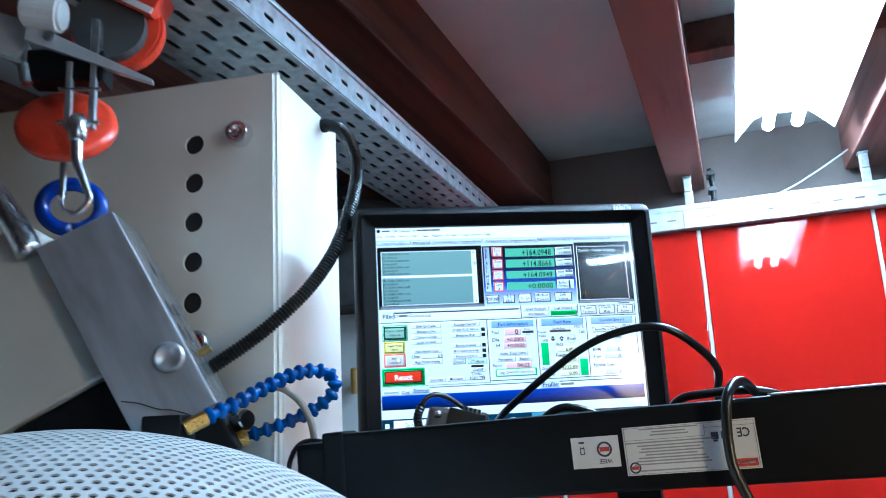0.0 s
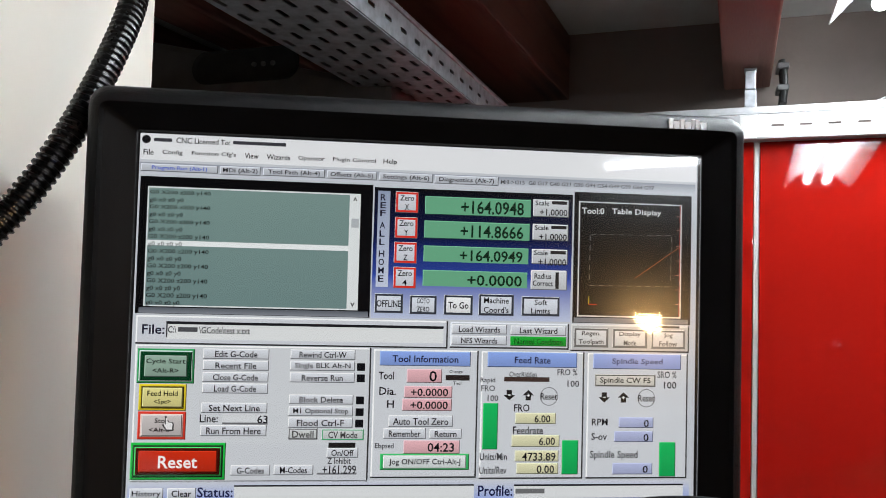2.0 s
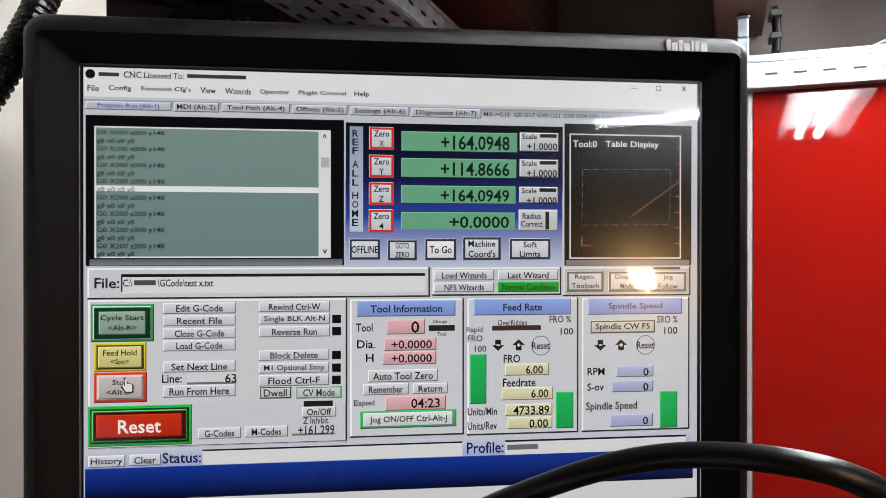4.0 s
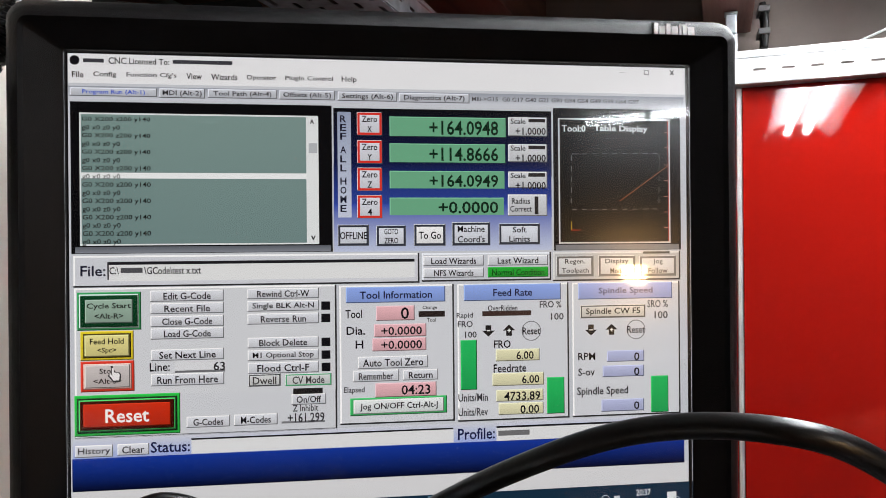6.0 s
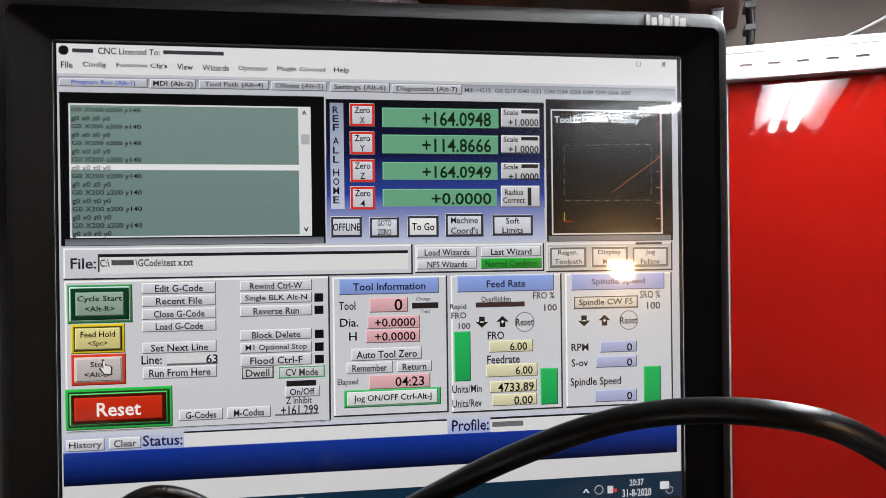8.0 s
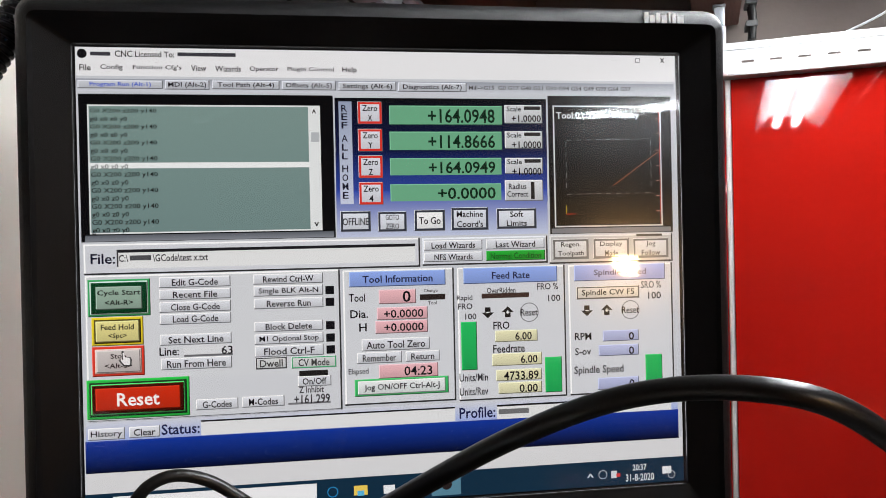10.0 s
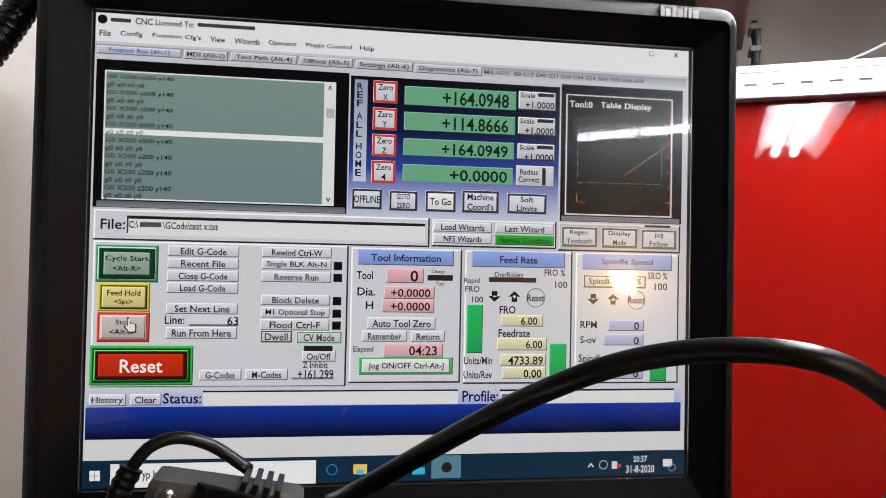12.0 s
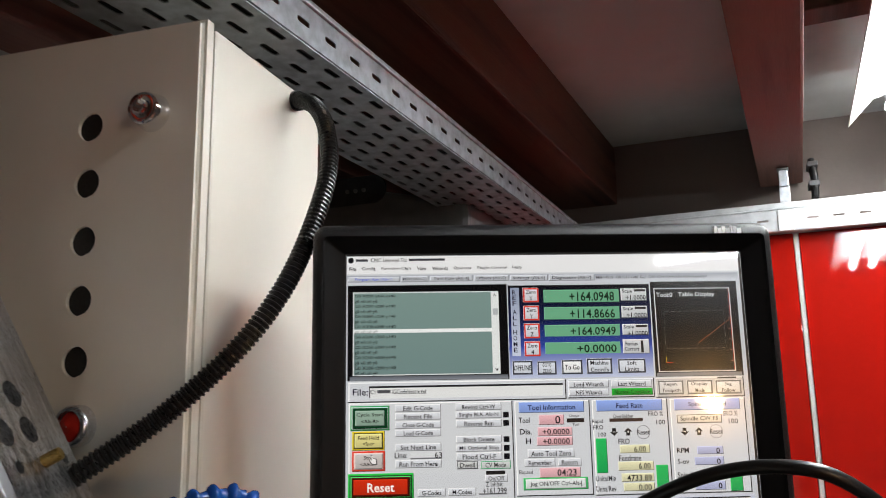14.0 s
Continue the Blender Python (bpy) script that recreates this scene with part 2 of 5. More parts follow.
# ---- the room ----
def slab(name, u0, u1, v0, v1, z0, z1, material, label):
    return solid(name, box(u0, u1, v0, v1, z0, z1), material, ROOM.copy(), label, name.split("_")[0], "structure")


slab("floor", LEFT, RIGHT, FRONT, BACK, -0.1, 0.0, concrete, "bare grey concrete workshop floor")
slab("wall_north", LEFT - 0.1, RIGHT + 0.1, BACK, BACK + 0.12, -0.1, CEIL + 0.15, wall_paint, "dull brown painted wall behind the red cupboards")
slab("wall_south", LEFT - 0.1, RIGHT + 0.1, FRONT - 0.12, FRONT, -0.1, CEIL + 0.15, wall_paint, "plain painted workshop wall")
slab("wall_west", LEFT - 0.12, LEFT, FRONT, BACK, -0.1, CEIL + 0.15, pale_wall, "pale painted workshop wall")
slab("wall_east", RIGHT, RIGHT + 0.12, FRONT, BACK, -0.1, CEIL + 0.15, wall_paint, "plain painted workshop wall")
slab("ceiling", LEFT, RIGHT, FRONT, BACK, CEIL, CEIL + 0.12, plaster, "grey plastered ceiling between wooden beams")


BEAMS = ROOM @ pose(0, 2.5, 0, 0, 0, -2.4) @ pose(0, -2.5, 0)


def beam(u0, u1, material, label):
    bm = box(u0, u1, FRONT + 0.06, BACK - 0.012, 2.08, CEIL - 0.002, 0.005)
    for v in bm.verts:
        v.co.x += 0.004 * noise.noise((v.co.y * 0.7, u0 * 9, 0))
    return solid("ceiling_beam", bm, material, BEAMS.copy(), label, "beam", "structure", "ceiling beams")


for k in range(-3, 6):
    c = 0.061 + 0.46 * k
    w = 0.048
    if k == -1:
        beam(-0.52, -0.344, dark_wood, "wide dark stained wooden ceiling beam")
    else:
        beam(c - w, c + w, beam_wood, "reddish-brown stained wooden ceiling beam")
solid("batten", box(0.11, 0.472, 1.47, 1.53, 2.17, CEIL - 0.003, 0.003), dark_wood, BEAMS.copy(), "short dark wooden batten between two beams", "batten", "structure")

# ---- red cupboards, on a wall turned a little from the beams ----
WALL = ROOM @ pose(0.22, 2.03, 0, 0, 0, -2.0) @ pose(-0.2, -2.03, 0)

def red_cupboard(u):
    t = thing("red_cupboard", WALL @ pose(u, 2.009, 0, -1.5, 0, -0.6), "tall glossy red cupboard with a flat door and pale edge strips", "cupboard", "red cupboards along the wall")
    part("body", box(0.002, 0.414, 0.022, 0.135, 0.0, 1.925, 0.002), white_strip, t, "white cupboard body")
    part("door", box(0.006, 0.410, 0.0, 0.019, 0.06, 1.93, 0.0015), red_gloss, t, "glossy red lacquered door")
    part("edge_strip", box(-0.0045, 0.0045, -0.001, 0.019, 0.06, 1.93, 0.001), white_strip, t, "narrow pale edge strip")
    return t


for k in range(-2, 4):
    red_cupboard(0.038 + 0.416 * k)

# ---- cable trays ----
tray = thing("cable_tray", ROOM @ pose(-0.4875, 0.15, 1.937), "galvanised perforated steel cable tray hung under the beams", "cable tray")
thicken(part("tray_floor", slotted(1.85, 0.150, 0.05, 6, 0.028, 0.0038), galvanised, tray), 0.0013)
for s in (-1, 1):
    side = slotted(1.85, 0.038, 0.05, 1, 0.022, 0.003, False, None, Matrix.Translation((s * 0.0755, 0, 0.0205)) @ pose(0, 0, 0, 0, 90, 0))
    thicken(part("side_flange", side, galvanised, tray), 0.0013)
    part("lip", box(s * 0.0755 - 0.004, s * 0.0755 + 0.004, 0, 1.85, 0.0398, 0.046, 0.0015), galvanised, tray, "rolled upper lip")
for v in (0.03, 1.80):
    part("hanger", box(-0.0745, -0.071, v, v + 0.025, 0.0, 0.213, 0.0005), dark_plastic, tray, "flat dark hanger strap")
laid = thing("laid_cables", tray.matrix_basis.copy(), "dark cables lying side by side in the cable tray", "cable")
for k in range(8):
    x = -0.064 + 0.0182 * k
    part("cable", sweep([(x + 0.003 * math.sin(2.1 * k + 5 * j), 0.01 + 0.365 * j, 0.0104 + 0.001 * (k % 2)) for j in range(6)], 0.0088, 10, 0.03), rubber if k % 3 else dark_plastic, laid, "", True)
part("end_clip", box(0.060, 0.082, 1.80, 1.84, 0.0, 0.045, 0.002), zinc_white, tray)

rail = thing("wall_rail", WALL @ pose(-0.45, 2.022, 1.932), "slotted bright zinc rail along the top of the red cupboards", "rail")
face = slotted(1.75, 0.046, 0.05, 1, 0.024, 0.0024, False, None, Matrix.Translation((0, 0, 0.023)) @ pose(0, 0, 0, 0, 90, -90))
thicken(part("rail_face", face, zinc_white, rail), 0.0013)
lipm = box(0, 1.75, -0.001, 0.006, 0.0468, 0.0505, 0.001)
lipm = box(0, 1.75, 0.004, 0.05, 0.0508, 0.063, 0.002, lipm)
part("rail_lip", lipm, zinc_white, rail, "stepped upper lip of the rail")
part("rail_foot", box(0, 1.75, 0.002, 0.05, -0.002, 0.001), zinc_white, rail)
part("joint_plate", box(0.456, 0.488, -0.0075, -0.0015, -0.003, 0.045, 0.002), white_enamel, rail, "white joint plate")
for u in (0.475, 0.90):
    part("strap", box(u - 0.011, u + 0.011, 0.014, 0.020, 0.05, 0.100, 0.0012), galvanised, rail, "flat steel strap up to the beam")
    part("clamp", box(u - 0.010, u + 0.010, 0.012, 0.034, 0.101, 0.138, 0.002), galvanised, rail, "grey steel clamp")
    part("clamp_cap", box(u - 0.012, u + 0.012, 0.010, 0.036, 0.1385, 0.143, 0.001), galvanised, rail)

clip = thing("cable_bundle", ROOM @ pose(0.110, 2.09, 2.012), "short bundle of black cables clipped beside a beam", "cable")
for k in range(3):
    part("cable", sweep([(0.0, 0.016 * k, 0.0), (0.002, 0.016 * k, 0.05), (-0.004, 0.016 * k + 0.004, 0.095)], 0.007), rubber, clip)
for k in range(2):
    part("clip", box(-0.012, 0.010, -0.01, 0.044, 0.025 + 0.045 * k, 0.037 + 0.045 * k, 0.002), dark_plastic, clip)
wire = solid("thin_wire", sweep([(0.268, 2.03, 1.995), (0.318, 2.04, 2.018), (0.388, 2.05, 2.058), (0.452, 2.07, 2.10)], 0.0024, 8, 0.01), zinc_white, ROOM.copy(), "thin white wire rising from the rail to a beam", "wire", smooth=True)


# ---- fluorescent fittings ----
def batten_lamp(m, length, label, wings=True):
    t = thing("fluorescent_lamp", m, label, "lamp", "fluorescent lamps")
    part("housing", box(-0.045, 0.045, 0, length, 0.05, 0.085, 0.004), white_enamel, t)
    for s in (-1, 1) if wings else ():
        bm = bmesh.new()
        prof = [(0.046, 0.052), (0.066, 0.047), (0.114, -0.004), (0.1125, -0.0065), (0.0645, 0.0445), (0.046, 0.049)]
        a, c = ([bm.verts.new((s * x, y, z)) for x, z in prof] for y in (0, length))
        for k in range(len(prof)):
            bm.faces.new((a[k], a[(k + 1) % len(prof)], c[(k + 1) % len(prof)], c[k]))
        bm.faces.new(a)
        bm.faces.new(c)
        bmesh.ops.recalc_face_normals(bm, faces=bm.faces[:])
        part("reflector", bm, white_enamel, t, "white enamelled reflector wing")
        part("tube", rod((s * 0.033, 0.006, 0.022), (s * 0.033, length - 0.006, 0.022), 0.0135, 16), tube_glow, t, "lit fluorescent tube", True)
        for y in (0.012, length - 0.03):
            part("lamp_holder", box(s * 0.033 - 0.010, s * 0.033 + 0.010, y, y + 0.012, 0.036, 0.05, 0.002), white_enamel, t)
    if not wings:
        part("tube", rod((0, 0.006, 0.03), (0, length - 0.006, 0.03), 0.0135, 16), tube_glow, t, "lit fluorescent tube", True)
    part("stem", box(-0.02, 0.02, length * 0.3, length * 0.3 + 0.02, 0.085, CEIL - t.matrix_basis.translation.z - 0.002), white_enamel, t)
    part("stem", box(-0.02, 0.02, length * 0.7, length * 0.7 + 0.02, 0.085, CEIL - t.matrix_basis.translation.z - 0.002), white_enamel, t)
    return t


batten_lamp(ROOM @ pose(0.222, 0.56, 2.098, 0.8, 0, -2.5), 1.352, "twin-tube fluorescent lamp with white reflector wings, switched on")
batten_lamp(Matrix.Translation((0.946, -1.172, 1.99)) @ pose(0, 0, 0, 0, 0, -49), 0.20, "short fluorescent lamp behind the workplace, switched on", False)
batten_lamp(Matrix.Translation((1.106, -1.035, 1.99)) @ pose(0, 0, 0, 0, 0, -46), 0.50, "bare fluorescent lamp behind the workplace, switched on", False)

# ---- warm work lamp ----
lamp = thing("work_lamp", Matrix.Translation((0.696, -0.134, 1.582)), "small black work lamp with a lit warm bulb", "lamp")
part("shade", lathe([(0.014, 0.085), (0.03, 0.08), (0.055, 0.04), (0.066, 0.004), (0.064, 0.003), (0.052, 0.038), (0.028, 0.076), (0.013, 0.08)], 32), black_metal, lamp, "black lamp shade", True)
# Unseen screen, added to keep the bulb's glint off the red doors.
hoodm = bmesh.new()
arc = [radians(a) for a in range(-110, 104, 6)]
rows = [[hoodm.verts.new((q * math.cos(a), q * math.sin(a), z)) for a in arc] for q, z in ((0.066, 0.006), (0.068, -0.075), (0.0662, -0.075), (0.0642, 0.006))]
for a, c in zip(rows, rows[1:] + rows[:1]):
    for k in range(len(arc) - 1):
        hoodm.faces.new((a[k], a[k + 1], c[k + 1], c[k]))
part("added_light_block", hoodm, black_metal, lamp, "added black screen that hides the bulb from the red doors")
part("bulb", lathe([(0.0005, -0.036), (0.016, -0.033), (0.029, -0.02), (0.035, 0.0), (0.033, 0.014), (0.015, 0.04), (0.013, 0.06)], 24), bulb_glow, lamp, "lit warm white bulb", True)
part("arm", sweep([(0, 0, 0.083), (0.02, -0.01, 0.12), (0.10, -0.03, 0.12), (0.17, -0.04, 0.02), (0.18, -0.05, -0.3), (0.18, -0.05, -0.598)], 0.007, 10, 0.01), black_metal, lamp, "bent black lamp arm", True)
part("foot", lathe([(0.0005, -0.585), (0.05, -0.587), (0.055, -0.594), (0.055, -0.6), (0.0005, -0.6)], 32, None, Matrix.Translation((0.18, -0.05, 0))), black_metal, lamp)
slab("bench", 0.1, 1.9, -0.65, 0.25, 0.92, 0.981, beam_wood, "plain wooden workbench top")

# ---- control cabinet ----
cabinet = thing("control_cabinet", ROOM @ pose(-0.413, 0.688, 0, 0, 0, 6), "cream powder-coated steel control cabinet with five empty button holes", "cabinet")
W, Z0, Z1 = 0.40, 1.02, 1.896
cab_body = box(-W, 0.0, 0.0172, 0.204, Z0, Z1, 0.003)
part("body", cab_body, cream, cabinet)
# Gasket brought nearly flush and blackened, to draw the gap's shade.
part("gasket", box(-W + 0.010, -0.002, 0.008, 0.0185, Z0 + 0.006, Z1 - 0.006), seam_shade_dark, cabinet, "gasket strip darkened for the shade in the door gap")


def pierced_door():
    """The door's skin with round holes and a turned-back rim."""
    b = bmesh.new()
    holes = [(-0.1008, 1.8197 - 0.0466 * k, 0.0118) for k in range(5)]
    x0, x1, hx, hw = -W, 0.0015, -0.1008, 0.03
    zs = [Z0, holes[-1][1] - 0.0233] + [holes[4 - k][1] + 0.0233 for k in range(5)] + [Z1 + 0.002]
    cols = [x0, hx - hw, hx + hw, x1]
    grid = [[b.verts.new((x, 0, z)) for x in cols] for z in zs]
    for r in range(len(zs) - 1):
        for c in range(3):
            q = (grid[r][c], grid[r][c + 1], grid[r + 1][c + 1], grid[r + 1][c])
            if c == 1 and 1 <= r <= 5:
                cx, cz, rad = holes[5 - r]
                ring = [b.verts.new((cx + rad * math.cos(a), 0, cz + rad * math.sin(a))) for a in (math.pi * (2 * k / 32 - 0.75) for k in range(32))]
                inner = [b.verts.new((v.co.x, 0.003, v.co.z)) for v in ring]
                for k in range(32):
                    b.faces.new((ring[k], ring[(k + 1) % 32], inner[(k + 1) % 32], inner[k]))
                    if k % 8 == 7:
                        b.faces.new((q[k // 8], q[(k // 8 + 1) % 4], ring[(k + 1) % 32], ring[k]))
                    else:
                        b.faces.new((q[k // 8], ring[(k + 1) % 32], ring[k]))
            else:
                b.faces.new(q)
    rim = [e for e in b.edges if e.is_boundary and all(abs(v.co.y) < 1e-6 for v in e.verts)]
    ext = bmesh.ops.extrude_edge_only(b, edges=rim)["geom"]
    bmesh.ops.translate(b, vec=(0, 0.0125, 0), verts=[g for g in ext if isinstance(g, bmesh.types.BMVert)])
    bmesh.ops.bevel(b, geom=[e for e in b.edges if all(abs(v.co.y) < 1e-6 for v in e.verts) and len(e.link_faces) == 2 and e.calc_face_angle(0) > 1.0 and e.calc_length() > 0.02], offset=0.004, segments=3, affect="EDGES")
    bmesh.ops.recalc_face_normals(b, faces=b.faces[:])
    return b


door = part("door", pierced_door(), cream, cabinet, "cream steel door with a column of round holes")
# Black sheet put close behind the door as the shade in its holes.
part("inner_shade", box(-0.145, -0.06, 0.0035, 0.0075, 1.60, 1.86), inside_shade, door, "black sheet standing in for the shade behind the holes")
lockm = lathe([(0.0005, 0.010), (0.006, 0.010), (0.0065, 0.013), (0.0120, 0.014), (0.0135, 0.011), (0.0145, 0.003), (0.0155, 0.0)], 28, None, Matrix.Translation((-0.042, 0, 1.824)) @ pose(0, 0, 0, 90, 0, 0))
part("lock", lockm, chrome, door, "round chrome cabinet lock", True)
pb = part("indicator_collar", lathe([(0.0155, 0.0), (0.0155, 0.008), (0.0135, 0.012), (0.0115, 0.012), (0.0115, 0.008)], 28, None, Matrix.Translation((-0.092, 0, 1.586)) @ pose(0, 0, 0, 90, 0, 0)), steel, door, "steel collar of a push button", True)
part("red_cap", lathe([(0.0005, 0.013), (0.008, 0.0115), (0.0112, 0.008)], 28, None, Matrix.Translation((-0.092, 0, 1.586)) @ pose(0, 0, 0, 90, 0, 0)), red_lens, door, "red button cap", True)
part("wall_bracket", box(-W + 0.02, -0.02, 0.205, 0.225, 1.1, 1.14), steel, cabinet)
part("stand_post", box(-0.26, -0.20, 0.09, 0.15, 0.0, Z0 - 0.001), cream, cabinet, "post that carries the cabinet")

conduit = thing("corrugated_conduit", Matrix.Identity(4), "black corrugated conduit curving out of the cabinet's side", "conduit")
part("hose", sweep([(-0.0285, 0.946, 1.8887), (-0.003, 0.906, 1.866), (0.012, 0.876, 1.831), (0.0155, 0.8465, 1.779), (-0.004, 0.816, 1.703), (-0.0345, 0.796, 1.6475), (-0.083, 0.782, 1.5975), (-0.134, 0.770, 1.560), (-0.18, 0.76, 1.53)], lambda i: 0.0079 if i % 4 < 2 else 0.0065, 16, 0.00098), conduit_black, conduit)
part("gland", rod((-0.036, 0.953, 1.8887), (-0.020, 0.934, 1.882), 0.0095, 20, bevel=0.002), conduit_black, conduit, "black cable gland")

# ---- dark housing on the wall behind the monitor ----
hood = thing("dark_housing", ROOM @ pose(-0.50, 1.50, 0), "dark grey plastic housing with an oblong recess, mounted on the wall", "housing")
hb = box(-0.62, 0.0, 0.0, 0.735, 1.735, 2.075, 0.012)
for v in hb.verts:
    if v.co.z > 1.9 and v.co.y < 0.1:
        v.co.z -= max(0, (v.co.x + 0.16)) * 0.62 + (0.04 if v.co.x > -0.2 else 0)
part("shell", hb, dark_plastic, hood)
rb = bmesh.new()
ring = []
for k in range(32):
    a = 2 * math.pi * k / 32
    ring.append((-0.27 + math.copysign(0.075, math.cos(a)) + 0.028 * math.cos(a), 0.028 * math.sin(a)))
outer = [rb.verts.new((x, -0.004, 1.985 + z)) for x, z in ring]
inner = [rb.verts.new((-0.27 + (x + 0.27) * 0.93, -0.002, 1.985 + z * 0.86)) for x, z in ring]
back = [rb.verts.new((x, 0.001, 1.985 + z)) for x, z in ring]
for k in range(32):
    rb.faces.new((outer[k], outer[(k + 1) % 32], inner[(k + 1) % 32], inner[k]))
    rb.faces.new((outer[k], back[k], back[(k + 1) % 32], outer[(k + 1) % 32]))
rb.faces.new(inner)
bmesh.ops.recalc_face_normals(rb, faces=rb.faces[:])
# The recess is shallow: black colour gives it the shade of a deep one.
part("recess", rb, inside_shade, hood, "oblong recess with raised rim, its shade coloured in as black")
for k in range(3):
    part("stud", rod((-0.25 + 0.018 * k, -0.006, 1.985), (-0.25 + 0.018 * k, 0.0, 1.985), 0.004, 10), dark_plastic, hood)
# Vent slots are thin black bars, coloured as the shade in real openings.
for k in range(6):
    for j in range(2):
        part("vent_slot", box(-0.33 + 0.03 * k, -0.312 + 0.03 * k, -0.003, 0.001, 1.90 - 0.02 * j, 1.907 - 0.02 * j, 0.001), inside_shade, hood)

pale = thing("pale_panel", ROOM @ pose(-1.2, 1.62, 0), "pale grey wall panel standing behind the machine", "panel")
part("sheet", box(0.0, 0.75, 0.0, 0.02, 0.0, 1.73, 0.002), pale_wall, pale)
part("brass_fitting", rod((0.46, -0.03, 1.54), (0.46, -0.03, 1.60), 0.012, 12, bevel=0.002), brass, pale, "brass hose fitting")
part("fitting_stub", rod((0.46, -0.03, 1.57), (0.46, 0.0, 1.57), 0.008, 12), brass, pale)

# ---- monitor ----
X0, YS, ZT = 0.035, 0.812, 1.709
monitor = thing("monitor", Matrix.Translation((0, 0, 0)), "black touch-screen monitor showing machine control software", "monitor")


def ring_frame(rects):
    """Joins rounded rectangles (x0, x1, z0, z1, corner, y) one inside the other."""
    b = bmesh.new()
    rows = []
    for x0, x1, z0, z1, c, y in rects:
        row = []
        for cx, cz, a0 in ((x1 - c, z1 - c, 0), (x0 + c, z1 - c, 90), (x0 + c, z0 + c, 180), (x1 - c, z0 + c, 270)):
            for k in range(7):
                a = radians(a0 + 15 * k)
                row.append(b.verts.new((cx + c * math.cos(a), y, cz + c * math.sin(a))))
        rows.append(row)
    for a, c in zip(rows, rows[1:]):
        for k in range(28):
            b.faces.new((a[k], a[(k + 1) % 28], c[(k + 1) % 28], c[k]))
    bmesh.ops.recalc_face_normals(b, faces=b.faces[:])
    return b


OX0, OX1, OZ0, OZ1 = 0.0095, 0.3640, 1.446, 1.7325
part("bezel", ring_frame([(OX0 + .004, OX1 - .004, OZ0 + .004, OZ1 - .004, .010, .845), (OX0, OX1, OZ0, OZ1, .011, .838), (OX0, OX1, OZ0, OZ1, .011, .812), (OX0 + .0006, OX1 - .0006, OZ0 + .0006, OZ1 - .0006, .0105, .8075), (OX0 + .0024, OX1 - .0024, OZ0 + .0026, OZ1 - .0026, .009, .8030), (OX0 + .0052, OX1 - .0052, OZ0 + .0058, OZ1 - .0058, .007, .7997), (OX0 + .0085, OX1 - .0085, OZ0 + .0095, OZ1 - .0095, .005, .7982), (OX0 + .009, OX1 - .009, OZ0 + .0105, OZ1 - .0105, .004, .7980)]), bezel_black, monitor, "black textured plastic bezel", True)
part("inner_bezel", ring_frame([(OX0 + .009, OX1 - .009, OZ0 + .0105, OZ1 - .0105, .004, .7981), (OX0 + .0105, OX1 - .0105, OZ0 + .0125, OZ1 - .0125, .003, .8005), (X0 - .001, X0 + .305, ZT - .229, ZT + .001, .0015, .8085), (X0 - .0005, X0 + .3045, ZT - .2285, ZT + .0005, .001, .8125)]), bezel_inner, monitor, "sloping inner edge of the bezel", False)
part("back_shell", box(OX0 + .003, OX1 - .003, .840, .885, OZ0 + .003, OZ1 - .003, .008), bezel_black, monitor)
part("neck", box(0.15, 0.224, .886, .925, 1.25, 1.62, .006), bezel_black, monitor)
part("foot", box(0.06, 0.31, .80, 1.02, 1.221, 1.25, .006), bezel_black, monitor)
for k, (a, w, h) in enumerate(((0.316, 0.0022, 0.0055), (0.3188, 0.0030, 0.004), (0.3224, 0.0022, 0.0052), (0.3252, 0.0032, 0.004), (0.3290, 0.0014, 0.0055), (0.3310, 0.0022, 0.0050), (0.3338, 0.0034, 0.004))):
    part("badge_bar", box(a, a + w, .7976, .8000, 1.7222, 1.7222 + h), silver_print, monitor, "silver bar of the maker's badge")
pane = part("touch_glass", box(X0 - .0008, X0 + .3048, .8092, .8098, ZT - .2288, ZT + .0008), glass, monitor, "clear reflecting touch glass")
pane.visible_shadow = False
table = solid("machine_table", box(-0.1, 0.75, 0.74, 1.08, 1.16, 1.22, .004), black_metal, Matrix.Identity(4), "dark steel shelf that carries the monitor", "shelf")
shelf_leg = solid("shelf_post", box(0.25, 0.33, 0.86, 0.94, 0.0, 1.159, .004), black_metal, Matrix.Identity(4), "dark steel post under the monitor shelf", "post")

# ---- what the screen shows ----
PAL = {}
GAIN = 0.92


def ui_mat(c, c2=None):
    key = (tuple(c), tuple(c2) if c2 else None)
    if key not in PAL:
        PAL[key] = glow("screen_colour", lin(c), GAIN, lin(c2) if c2 else None)
    return PAL[key]


def ux(px):
    return X0 + px / 1024 * 0.304


def uz(py):
    return ZT - py / 768 * 0.228


def quad(b, x0, y0, x1, y1, layer, idx=0):
    y = YS - 0.00016 * layer
    f = b.faces.new([b.verts.new((ux(x), y, uz(z))) for x, z in ((x0, y1), (x1, y1), (x1, y0), (x0, y0))])
    f.material_index = idx


_b = bmesh.new()
quad(_b, 0, 0, 1024, 768, 0)
display = part("display", _b, ui_mat((200, 203, 209), (196, 199, 206)), monitor, "lit display with grey control panels and green readouts")


def ui_rect(x0, y0, x1, y1, c, layer, name, c2=None):
    b = bmesh.new()
    x0, x1, y0, y1 = max(0, x0), min(1024, x1), max(0, y0), min(768, y1)
    quad(b, x0, y0, x1, y1, layer)
    part(name, b, ui_mat(c, c2), display)


